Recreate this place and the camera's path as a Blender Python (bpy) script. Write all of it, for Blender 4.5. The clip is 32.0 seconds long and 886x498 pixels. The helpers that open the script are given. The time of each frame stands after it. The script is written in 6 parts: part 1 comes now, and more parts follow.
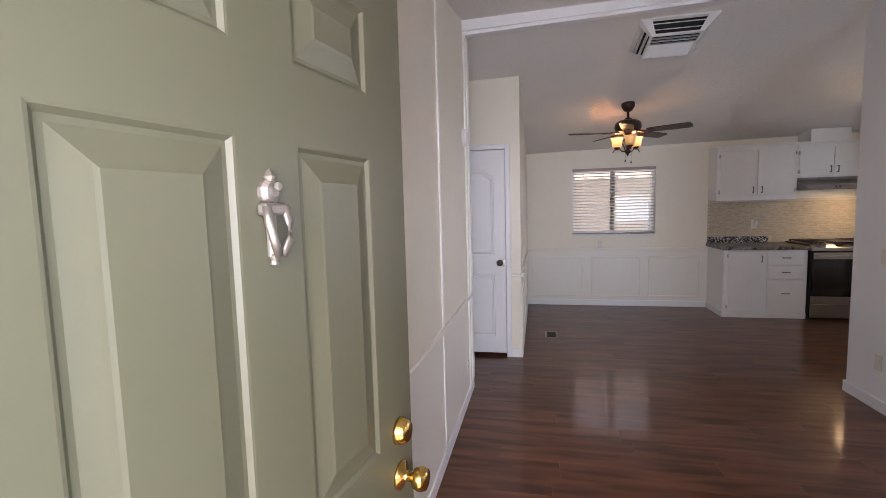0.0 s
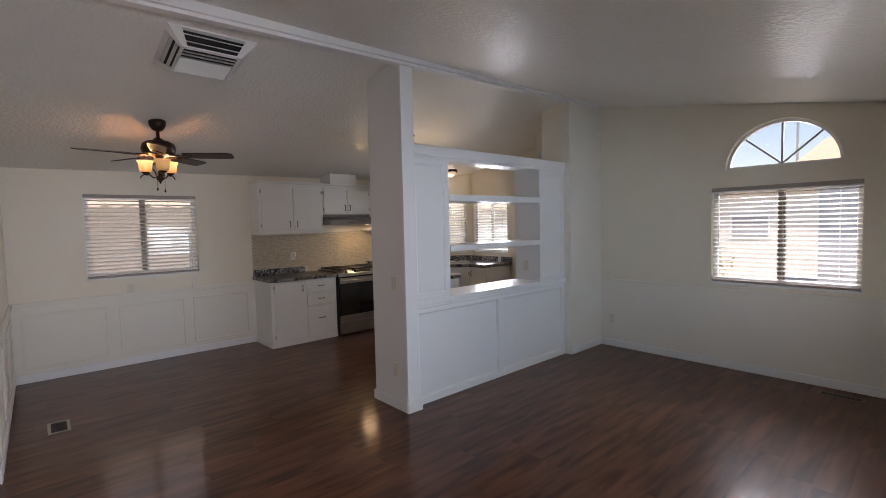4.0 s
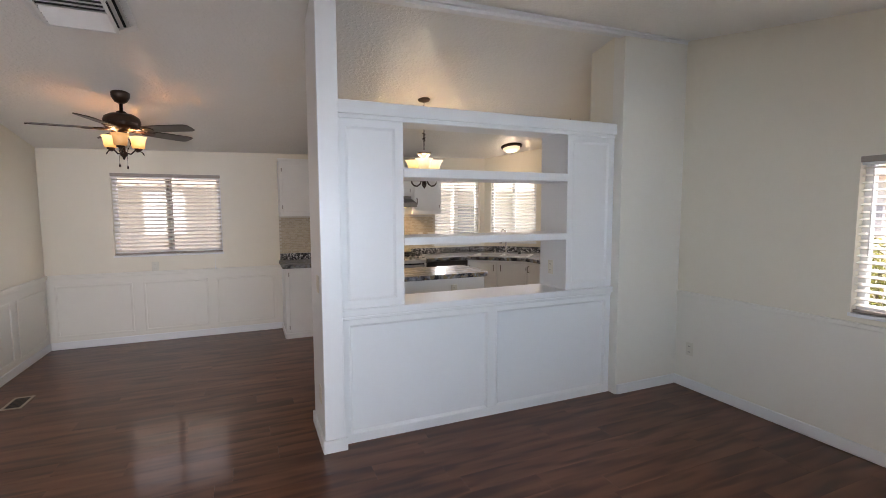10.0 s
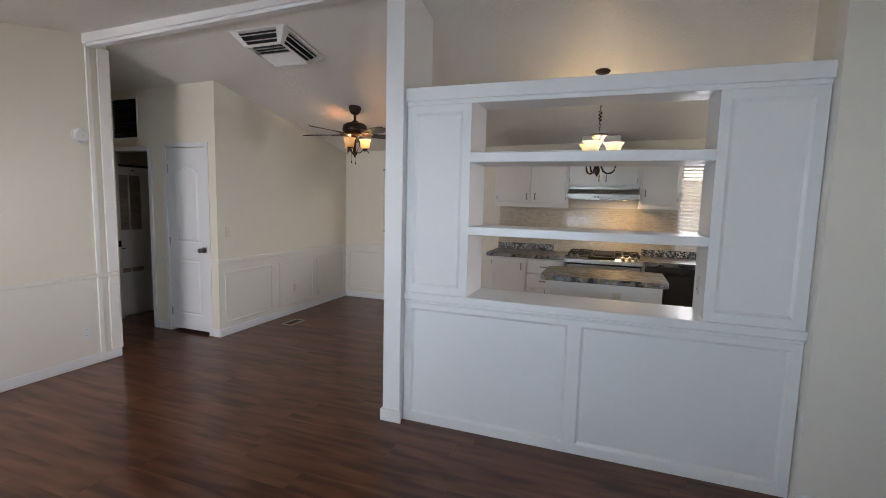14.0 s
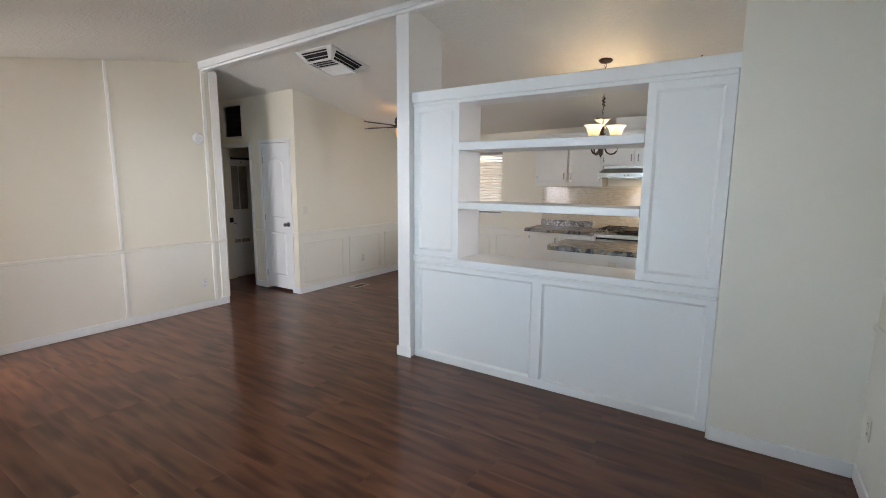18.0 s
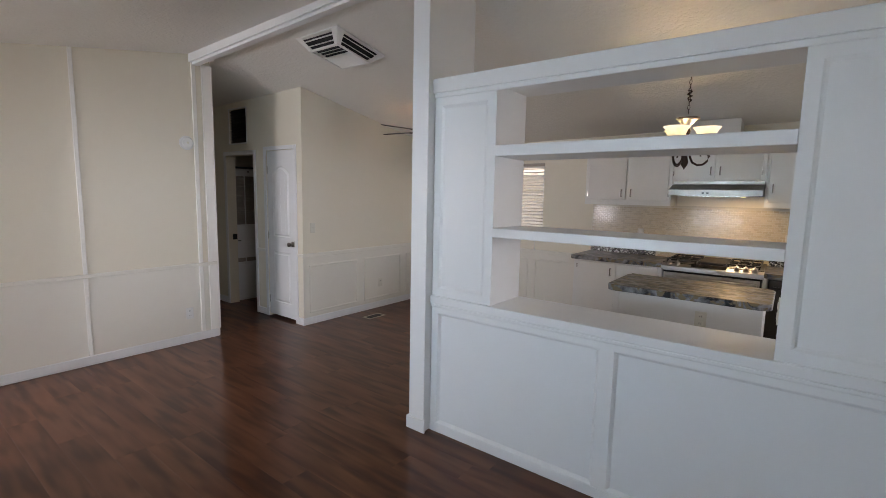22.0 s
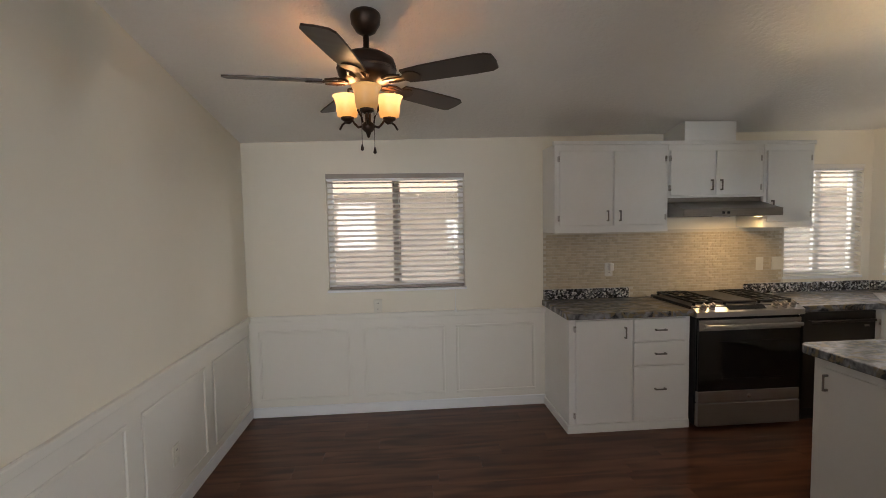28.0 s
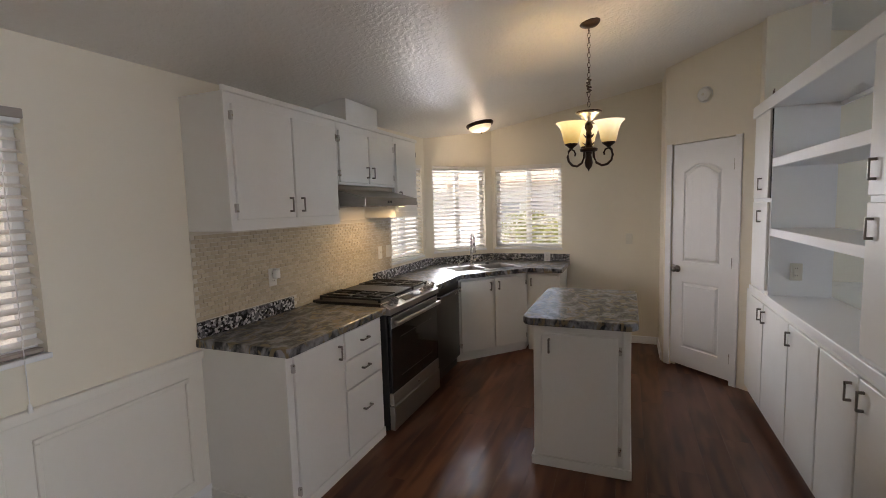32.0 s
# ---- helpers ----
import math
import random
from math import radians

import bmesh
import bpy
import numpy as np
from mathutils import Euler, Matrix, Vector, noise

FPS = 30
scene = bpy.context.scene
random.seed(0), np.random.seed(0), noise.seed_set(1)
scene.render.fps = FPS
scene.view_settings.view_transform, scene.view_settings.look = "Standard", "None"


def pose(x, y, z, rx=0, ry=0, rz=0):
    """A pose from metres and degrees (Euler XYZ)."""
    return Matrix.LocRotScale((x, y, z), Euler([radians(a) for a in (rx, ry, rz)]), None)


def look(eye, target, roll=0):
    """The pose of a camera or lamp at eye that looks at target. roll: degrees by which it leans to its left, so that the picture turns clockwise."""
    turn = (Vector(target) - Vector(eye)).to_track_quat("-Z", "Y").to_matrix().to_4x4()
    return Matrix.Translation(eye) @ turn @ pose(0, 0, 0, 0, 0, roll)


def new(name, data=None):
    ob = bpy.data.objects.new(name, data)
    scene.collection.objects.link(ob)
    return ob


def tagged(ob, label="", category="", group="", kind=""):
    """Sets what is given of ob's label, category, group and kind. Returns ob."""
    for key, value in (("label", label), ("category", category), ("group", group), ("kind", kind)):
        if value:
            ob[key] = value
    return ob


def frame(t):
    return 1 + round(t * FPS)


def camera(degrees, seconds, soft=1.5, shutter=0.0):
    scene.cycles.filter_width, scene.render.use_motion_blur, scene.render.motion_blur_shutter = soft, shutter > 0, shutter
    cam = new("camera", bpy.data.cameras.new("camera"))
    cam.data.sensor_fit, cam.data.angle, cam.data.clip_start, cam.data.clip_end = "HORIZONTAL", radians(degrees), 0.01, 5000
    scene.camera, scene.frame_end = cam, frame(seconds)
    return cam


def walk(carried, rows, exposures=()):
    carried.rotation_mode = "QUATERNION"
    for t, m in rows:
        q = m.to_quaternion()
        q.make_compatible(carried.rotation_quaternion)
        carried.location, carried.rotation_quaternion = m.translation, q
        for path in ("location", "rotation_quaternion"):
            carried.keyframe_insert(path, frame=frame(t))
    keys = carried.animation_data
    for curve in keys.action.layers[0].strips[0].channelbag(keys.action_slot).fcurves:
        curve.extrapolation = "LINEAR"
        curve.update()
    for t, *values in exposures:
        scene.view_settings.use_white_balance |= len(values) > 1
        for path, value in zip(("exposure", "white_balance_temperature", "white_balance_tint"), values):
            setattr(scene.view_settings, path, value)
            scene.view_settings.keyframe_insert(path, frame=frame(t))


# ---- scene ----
# ---- camera ----
cam = camera(88.3, 32.0, soft=0.7)
PATH = [
    (0, (0.118, 0.125, 1.488), (-0.292, 2.074, 1.304), -1.5),
    (0.5, (0.127, 0.129, 1.493), (0.051, 2.116, 1.279), -1.4),
    (1, (0.141, 0.252, 1.508), (0.292, 2.233, 1.278), -1.1),
    (1.5, (0.176, 0.362, 1.526), (0.469, 2.325, 1.28), -0.8),
    (2, (0.217, 0.465, 1.53), (0.646, 2.404, 1.288), -0.7),
    (2.5, (0.233, 0.568, 1.539), (0.844, 2.462, 1.339), -0.7),
    (3, (0.204, 0.668, 1.563), (1.065, 2.467, 1.404), -0.8),
    (3.5, (0.209, 0.648, 1.556), (1.315, 2.31, 1.432), -1.2),
    (4, (0.2, 0.625, 1.556), (1.527, 2.117, 1.447), -1.3),
    (4.5, (0.228, 0.57, 1.546), (1.722, 1.897, 1.445), -1.5),
    (6.5, (0.443, 0.635, 1.545), (2.153, 1.663, 1.406), -1.2),
    (7, (0.684, 0.649, 1.532), (2.405, 1.658, 1.386), -1.6),
    (8, (1.217, 0.695, 1.541), (2.832, 1.865, 1.391), -2.0),
    (9, (1.651, 0.701, 1.543), (2.872, 2.276, 1.384), -0.7),
    (9.5, (1.825, 0.745, 1.537), (2.81, 2.478, 1.371), -0.5),
    (10, (2.015, 0.733, 1.545), (2.798, 2.566, 1.374), -0.2),
    (10.5, (2.188, 0.74, 1.548), (2.816, 2.631, 1.375), 0.2),
    (11, (2.433, 0.824, 1.533), (2.916, 2.758, 1.37), 0.1),
    (11.5, (2.686, 0.835, 1.547), (3.003, 2.802, 1.363), 0.2),
    (12, (2.977, 0.794, 1.527), (3.131, 2.778, 1.319), 1.0),
    (12.5, (3.238, 0.871, 1.506), (3.178, 2.858, 1.287), 1.6),
    (13, (3.447, 0.944, 1.516), (3.14, 2.909, 1.301), 1.7),
    (13.5, (3.658, 0.952, 1.523), (3.134, 2.87, 1.309), 1.8),
    (14, (3.837, 0.886, 1.517), (3.146, 2.751, 1.308), 1.4),
    (14.5, (4.044, 0.79, 1.522), (3.189, 2.585, 1.308), 1.3),
    (15, (4.294, 0.793, 1.525), (3.294, 2.509, 1.297), 1.2),
    (15.5, (4.446, 0.722, 1.534), (3.356, 2.381, 1.288), 0.9),
    (17.5, (4.82, 0.551, 1.536), (3.717, 2.195, 1.249), 0.6),
    (18, (4.867, 0.561, 1.522), (3.782, 2.215, 1.229), 0.4),
    (18.5, (4.914, 0.569, 1.518), (3.814, 2.211, 1.213), 0.3),
    (19, (4.936, 0.594, 1.522), (3.783, 2.196, 1.205), 0.2),
    (19.5, (4.921, 0.65, 1.517), (3.632, 2.143, 1.185), -0.0),
    (20, (4.848, 0.72, 1.507), (3.346, 1.992, 1.158), 0.4),
    (20.5, (4.742, 0.822, 1.52), (3.199, 2.051, 1.193), 0.5),
    (21, (4.615, 0.965, 1.534), (3.125, 2.267, 1.244), 0.7),
    (21.5, (4.493, 1.196, 1.531), (3.101, 2.61, 1.276), 1.0),
    (22, (4.33, 1.414, 1.545), (3.127, 2.995, 1.307), 1.2),
    (22.5, (4.091, 1.563, 1.552), (3.102, 3.288, 1.335), 0.7),
    (23, (3.839, 1.702, 1.552), (2.985, 3.499, 1.348), 0.3),
    (23.5, (3.577, 1.902, 1.561), (2.739, 3.708, 1.372), 0.5),
    (24, (3.292, 1.988, 1.549), (2.462, 3.799, 1.368), 0.1),
    (24.5, (2.96, 2.045, 1.58), (2.149, 3.864, 1.402), -0.6),
    (26.5, (1.844, 2.594, 1.544), (1.5, 4.556, 1.362), -0.5),
    (27, (1.659, 2.828, 1.58), (1.491, 4.814, 1.422), -0.4),
    (27.5, (1.442, 3.02, 1.596), (1.424, 5.016, 1.458), -0.7),
    (28, (1.223, 3.24, 1.585), (1.39, 5.229, 1.461), -1.0),
    (28.5, (1.096, 3.526, 1.572), (1.515, 5.475, 1.416), -1.6),
    (29, (0.922, 3.766, 1.57), (1.631, 5.628, 1.403), -1.8),
    (29.5, (0.797, 3.956, 1.544), (1.767, 5.698, 1.386), -2.4),
    (30, (0.779, 4.201, 1.546), (1.997, 5.779, 1.386), -2.9),
    (30.5, (0.726, 4.411, 1.556), (2.192, 5.76, 1.382), -2.6),
    (31, (0.64, 4.579, 1.561), (2.289, 5.696, 1.385), -2.4),
    (31.5, (0.648, 4.734, 1.563), (2.418, 5.65, 1.397), -1.9),
    (32, (0.682, 4.88, 1.563), (2.526, 5.631, 1.379), -1.6),
]
EXPOSURES = [(0.0, 2.1, 7050, 32), (1.0, 2.03, 7050, 32), (2.0, 1.95, 7200, 30), (4.0, 1.68, 7300, 29), (7.0, 1.95, 7300, 28), (8.0, 2.0, 7300, 28),
             (9.0, 2.0, 7400, 28), (10.0, 2.3, 7400, 28), (11.0, 2.06, 7300, 28), (12.0, 1.92, 7300, 27), (13.0, 2.0, 7300, 26), (15.0, 2.13, 7300, 25),
             (18.0, 2.48, 7380, 22), (20.0, 2.46, 7480, 23), (22.0, 2.05, 7350, 25), (24.5, 1.88, 7300, 24), (27.0, 2.02, 7900, 23), (29.0, 1.71, 7600, 23),
             (30.0, 1.7, 7700, 26), (31.0, 1.82, 7700, 26), (32.0, 2.02, 7400, 25)]
walk(cam, [(t, look(eye, target, roll)) for t, eye, target, roll in PATH], EXPOSURES)

# ---- world, sun, exposure ----
world = bpy.data.worlds.new("sky")
scene.world = world
world.use_nodes = True
wn = world.node_tree.nodes
sky = wn.new("ShaderNodeTexSky")
sky.sky_type = "NISHITA"
sky.sun_disc = False
SUN_EL, SUN_AZ = radians(61), radians(208)
sky.sun_elevation, sky.sun_rotation = SUN_EL, SUN_AZ
wn["Background"].inputs["Strength"].default_value = 0.068
world.node_tree.links.new(sky.outputs["Color"], wn["Background"].inputs["Color"])
sun = new("sun", bpy.data.lights.new("sun", "SUN"))
sun.data.energy, sun.data.angle, sun.data.color = 3.0, radians(0.53), (1.0, 0.95, 0.87)
sun_way = Vector((math.sin(SUN_AZ) * math.cos(SUN_EL), math.cos(SUN_AZ) * math.cos(SUN_EL), math.sin(SUN_EL)))
sun.matrix_world = look(sun_way * 60, (0, 0, 0))


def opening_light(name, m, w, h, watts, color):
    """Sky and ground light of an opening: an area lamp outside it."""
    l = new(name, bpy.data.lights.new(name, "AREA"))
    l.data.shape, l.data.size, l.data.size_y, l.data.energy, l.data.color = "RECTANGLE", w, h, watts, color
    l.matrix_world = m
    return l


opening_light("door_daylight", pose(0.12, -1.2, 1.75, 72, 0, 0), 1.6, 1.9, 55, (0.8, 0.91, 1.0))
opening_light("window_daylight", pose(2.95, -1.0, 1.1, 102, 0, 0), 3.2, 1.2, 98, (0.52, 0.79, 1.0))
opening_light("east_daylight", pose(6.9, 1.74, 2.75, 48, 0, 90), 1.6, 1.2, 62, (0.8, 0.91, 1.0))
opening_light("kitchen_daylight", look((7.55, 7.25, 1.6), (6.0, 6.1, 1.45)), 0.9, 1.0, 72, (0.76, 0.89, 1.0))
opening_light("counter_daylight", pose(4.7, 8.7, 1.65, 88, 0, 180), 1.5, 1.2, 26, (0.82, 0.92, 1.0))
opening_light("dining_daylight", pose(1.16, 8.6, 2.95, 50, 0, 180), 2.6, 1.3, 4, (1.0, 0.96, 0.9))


# ---- materials ----
def material(name, color, rough=0.5, metal=0.0, color2=None, scale=6.0, fine=60.0, amount=0.5, bump=0.0, bump_scale=200.0,
             stretch=(1, 1, 1), coat=0.0, rough_var=0.08, objvar=0.0, bump_dist=0.002):
    """A surface with two scales of colour and gloss variation and a fine relief."""
    m = bpy.data.materials.new(name)
    m.use_nodes = True
    nt = m.node_tree
    n, link = nt.nodes, nt.links.new
    b = n["Principled BSDF"]
    tc = n.new("ShaderNodeTexCoord")
    mp = n.new("ShaderNodeMapping")
    mp.inputs["Scale"].default_value = stretch
    link(tc.outputs["Object"], mp.inputs["Vector"])
    big, small = n.new("ShaderNodeTexNoise"), n.new("ShaderNodeTexNoise")
    for node, s in ((big, scale), (small, fine)):
        node.inputs["Scale"].default_value = s
        node.inputs["Detail"].default_value = 4
        link(mp.outputs["Vector"], node.inputs["Vector"])
    add = n.new("ShaderNodeMath")
    add.operation = "MULTIPLY_ADD"
    link(small.outputs["Fac"], add.inputs[0])
    add.inputs[1].default_value = 0.4
    link(big.outputs["Fac"], add.inputs[2])
    ramp = n.new("ShaderNodeMapRange")
    ramp.inputs["From Min"].default_value, ramp.inputs["From Max"].default_value = 0.45, 0.95
    ramp.inputs["To Max"].default_value = amount
    link(add.outputs[0], ramp.inputs["Value"])
    fac = ramp.outputs["Result"]
    if objvar:
        oi, ad = n.new("ShaderNodeObjectInfo"), n.new("ShaderNodeMath")
        ad.operation = "MULTIPLY_ADD"
        link(oi.outputs["Random"], ad.inputs[0])
        ad.inputs[1].default_value = objvar
        link(fac, ad.inputs[2])
        fac = ad.outputs[0]
    mix = n.new("ShaderNodeMix")
    mix.data_type = "RGBA"
    mix.inputs["A"].default_value = (*color, 1)
    c2 = color2 or tuple(c * 0.86 for c in color)
    mix.inputs["B"].default_value = (*c2, 1)
    link(fac, mix.inputs["Factor"])
    link(mix.outputs["Result"], b.inputs["Base Color"])
    rr = n.new("ShaderNodeMapRange")
    rr.inputs["To Min"].default_value, rr.inputs["To Max"].default_value = max(0.02, rough - rough_var), min(1, rough + rough_var)
    link(big.outputs["Fac"], rr.inputs["Value"])
    link(rr.outputs["Result"], b.inputs["Roughness"])
    b.inputs["Metallic"].default_value = metal
    b.inputs["Coat Weight"].default_value = coat
    if bump:
        bn, bp = n.new("ShaderNodeTexNoise"), n.new("ShaderNodeBump")
        bn.inputs["Scale"].default_value, bn.inputs["Detail"].default_value = bump_scale, 3
        link(mp.outputs["Vector"], bn.inputs["Vector"])
        bp.inputs["Strength"].default_value, bp.inputs["Distance"].default_value = bump, bump_dist
        link(bn.outputs["Fac"], bp.inputs["Height"])
        link(bp.outputs["Normal"], b.inputs["Normal"])
    return m


def painted_glow_glass(name, low, high, weak, strong):
    """Frosted lamp glass whose emission ramp paints the bulb's glow, brightest round the bulb."""
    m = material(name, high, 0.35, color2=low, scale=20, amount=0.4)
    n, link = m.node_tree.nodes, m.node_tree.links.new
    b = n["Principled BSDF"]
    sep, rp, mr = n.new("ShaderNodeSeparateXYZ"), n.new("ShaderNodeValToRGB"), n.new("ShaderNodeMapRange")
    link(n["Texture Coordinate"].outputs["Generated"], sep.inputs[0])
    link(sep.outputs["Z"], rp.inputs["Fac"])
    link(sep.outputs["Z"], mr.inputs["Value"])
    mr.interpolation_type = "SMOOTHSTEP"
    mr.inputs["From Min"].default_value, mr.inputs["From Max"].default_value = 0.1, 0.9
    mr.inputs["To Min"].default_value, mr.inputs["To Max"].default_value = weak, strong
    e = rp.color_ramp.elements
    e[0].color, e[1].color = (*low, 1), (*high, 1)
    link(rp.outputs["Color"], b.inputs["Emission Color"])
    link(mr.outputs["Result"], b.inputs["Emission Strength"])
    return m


def clear_glass(name):
    """A thin clear pane: straight through, with a mirror gloss that grows at a slant."""
    m = bpy.data.materials.new(name)
    m.use_nodes = True
    n, link = m.node_tree.nodes, m.node_tree.links.new
    n.remove(n["Principled BSDF"])
    tr, gl, mx, fr = n.new("ShaderNodeBsdfTransparent"), n.new("ShaderNodeBsdfGlossy"), n.new("ShaderNodeMixShader"), n.new("ShaderNodeLayerWeight")
    pw, ad = n.new("ShaderNodeMath"), n.new("ShaderNodeMath")
    pw.operation, ad.operation = "POWER", "MULTIPLY_ADD"
    pw.inputs[1].default_value, ad.inputs[1].default_value, ad.inputs[2].default_value = 4, 0.5, 0.03
    tr.inputs["Color"].default_value = (0.95, 0.97, 0.965, 1)
    gl.inputs["Roughness"].default_value = 0.02
    fr.inputs["Blend"].default_value = 0.5
    link(fr.outputs["Facing"], pw.inputs[0])
    link(pw.outputs[0], ad.inputs[0])
    link(ad.outputs[0], mx.inputs[0])
    link(tr.outputs[0], mx.inputs[1])
    link(gl.outputs[0], mx.inputs[2])
    link(mx.outputs[0], n["Material Output"].inputs["Surface"])
    return m


def wood_floor_material():
    """Dark red-brown laminate: soft brown figure along the plank, darker smudges and fine grain, each plank of its own tone."""
    m = material("dark_laminate", (0.2, 0.08, 0.043), 0.33, color2=(0.088, 0.031, 0.017), scale=1.5, fine=4, amount=0.9,
                 stretch=(1.0, 8.0, 1.0), objvar=0.2, rough_var=0.02)
    n, link = m.node_tree.nodes, m.node_tree.links.new
    for node in n:
        if node.type == "TEX_NOISE":
            node.inputs["Detail"].default_value = 1
    n["Map Range"].inputs["From Min"].default_value, n["Map Range"].inputs["From Max"].default_value = 0.25, 0.85
    n["Math"].inputs[1].default_value = 0.15
    tc, mp, b = n["Texture Coordinate"], n["Mapping"], n["Principled BSDF"]
    oi, mul, comb = n.new("ShaderNodeObjectInfo"), n.new("ShaderNodeVectorMath"), n.new("ShaderNodeCombineXYZ")
    mul.operation = "MULTIPLY_ADD"
    for k in "XYZ":
        link(oi.outputs["Random"], comb.inputs[k])
    link(comb.outputs[0], mul.inputs[0])
    mul.inputs[1].default_value = (37, 19, 53)
    link(tc.outputs["Object"], mul.inputs[2])
    link(mul.outputs[0], mp.inputs["Vector"])
    # dark smudges and knots drawn out along the grain
    smudge, ramp, mix = n.new("ShaderNodeTexNoise"), n.new("ShaderNodeMapRange"), n.new("ShaderNodeMix")
    smudge.inputs["Scale"].default_value, smudge.inputs["Detail"].default_value, smudge.inputs["Distortion"].default_value = 2.4, 1, 0.0
    stretch = n.new("ShaderNodeVectorMath")
    stretch.operation = "MULTIPLY"
    stretch.inputs[1].default_value = (1.0, 6.0, 1.0)
    link(mul.outputs[0], stretch.inputs[0])
    link(stretch.outputs[0], smudge.inputs["Vector"])
    ramp.interpolation_type = "SMOOTHSTEP"
    ramp.inputs["From Min"].default_value, ramp.inputs["From Max"].default_value, ramp.inputs["To Max"].default_value = 0.4, 0.74, 0.85
    link(smudge.outputs["Fac"], ramp.inputs["Value"])
    mix.data_type = "RGBA"
    link(ramp.outputs["Result"], mix.inputs["Factor"])
    link(n["Mix"].outputs["Result"], mix.inputs["A"])
    mix.inputs["B"].default_value = (0.05, 0.019, 0.0115, 1)
    link(mix.outputs["Result"], b.inputs["Base Color"])
    b.inputs["Specular IOR Level"].default_value = 0.1
    b.inputs["Coat Weight"].default_value, b.inputs["Coat Roughness"].default_value = 0.42, 0.125
    return m


def counter_material():
    """Grey and black marbled laminate with brown patches."""
    m = material("marbled_laminate", (0.009, 0.01, 0.012), 0.33, color2=(0.27, 0.275, 0.29), scale=5.5, fine=28, amount=1.0, stretch=(1, 1.6, 1), rough_var=0.03)
    n, link = m.node_tree.nodes, m.node_tree.links.new
    mix0 = n["Mix"]
    n["Noise Texture"].inputs["Distortion"].default_value = 1.4
    n["Map Range"].inputs["From Min"].default_value, n["Map Range"].inputs["From Max"].default_value = 0.6, 0.84
    vein = n.new("ShaderNodeTexNoise")
    vein.inputs["Scale"].default_value, vein.inputs["Detail"].default_value, vein.inputs["Distortion"].default_value = 5, 6, 3
    link(n["Mapping"].outputs["Vector"], vein.inputs["Vector"])
    rp = n.new("ShaderNodeValToRGB")
    rp.color_ramp.elements[0].position, rp.color_ramp.elements[0].color = 0.52, (0, 0, 0, 1)
    rp.color_ramp.elements[1].position, rp.color_ramp.elements[1].color = 0.59, (1, 1, 1, 1)
    link(vein.outputs["Fac"], rp.inputs["Fac"])
    mix = n.new("ShaderNodeMix")
    mix.data_type = "RGBA"
    link(rp.outputs["Color"], mix.inputs["Factor"])
    link(mix0.outputs["Result"], mix.inputs["A"])
    mix.inputs["B"].default_value = (0.19, 0.148, 0.085, 1)
    b = n["Principled BSDF"]
    link(mix.outputs["Result"], b.inputs["Base Color"])
    b.inputs["Specular IOR Level"].default_value = 0.2
    b.inputs["Coat Weight"].default_value, b.inputs["Coat Roughness"].default_value = 0.32, 0.12
    return m


def granite_material():
    """Speckled grey, white and black granite."""
    m = material("speckled_granite", (0.12, 0.125, 0.13), 0.25, coat=0.2)
    n, link = m.node_tree.nodes, m.node_tree.links.new
    vo = n.new("ShaderNodeTexVoronoi")
    vo.inputs["Scale"].default_value = 75
    link(n["Texture Coordinate"].outputs["Object"], vo.inputs["Vector"])
    sep = n.new("ShaderNodeSeparateColor")
    link(vo.outputs["Color"], sep.inputs["Color"])
    rp = n.new("ShaderNodeValToRGB")
    e = rp.color_ramp.elements
    e[0].position, e[0].color = 0.2, (0.012, 0.012, 0.015, 1)
    e[1].position, e[1].color = 0.95, (0.55, 0.55, 0.56, 1)
    mid = e.new(0.6)
    mid.color = (0.13, 0.135, 0.145, 1)
    link(sep.outputs["Red"], rp.inputs["Fac"])
    link(rp.outputs["Color"], n["Principled BSDF"].inputs["Base Color"])
    return m


def ceiling_material():
    """White knock-down plaster: flat-topped splats."""
    m = material("knockdown_plaster", (0.81, 0.79, 0.745), 0.4, rough_var=0.03, amount=0.3, scale=2)
    n, link = m.node_tree.nodes, m.node_tree.links.new
    no = n.new("ShaderNodeTexNoise")
    no.inputs["Scale"].default_value, no.inputs["Detail"].default_value = 34, 2
    link(n["Texture Coordinate"].outputs["Object"], no.inputs["Vector"])
    rp = n.new("ShaderNodeMapRange")
    rp.interpolation_type = "SMOOTHSTEP"
    rp.inputs["From Min"].default_value, rp.inputs["From Max"].default_value = 0.44, 0.6
    link(no.outputs["Fac"], rp.inputs["Value"])
    bp = n.new("ShaderNodeBump")
    bp.inputs["Strength"].default_value, bp.inputs["Distance"].default_value = 0.28, 0.005
    link(rp.outputs["Result"], bp.inputs["Height"])
    link(bp.outputs["Normal"], n["Principled BSDF"].inputs["Normal"])
    return m


CREAM = material("cream_wall_paint", (0.785, 0.73, 0.615), 0.42, color2=(0.745, 0.69, 0.575), scale=1.5, fine=12, bump=0.12, bump_scale=260)
WHITE = material("white_trim_paint", (0.79, 0.795, 0.8), 0.36, color2=(0.775, 0.778, 0.775), rough_var=0.01, scale=30, fine=150, amount=0.3)
WAINSCOT = material("ivory_wainscot_paint", (0.785, 0.755, 0.685), 0.38, color2=(0.75, 0.715, 0.645), scale=2, fine=18, bump=0.08, bump_scale=160)
PANEL = material("white_panel_paint", (0.77, 0.78, 0.79), 0.38, color2=(0.755, 0.765, 0.775), rough_var=0.01, scale=25, fine=120, amount=0.3)
CAB = material("white_cabinet_paint", (0.79, 0.79, 0.765), 0.35, color2=(0.73, 0.725, 0.695), scale=4, fine=35, bump=0.06, bump_scale=90)
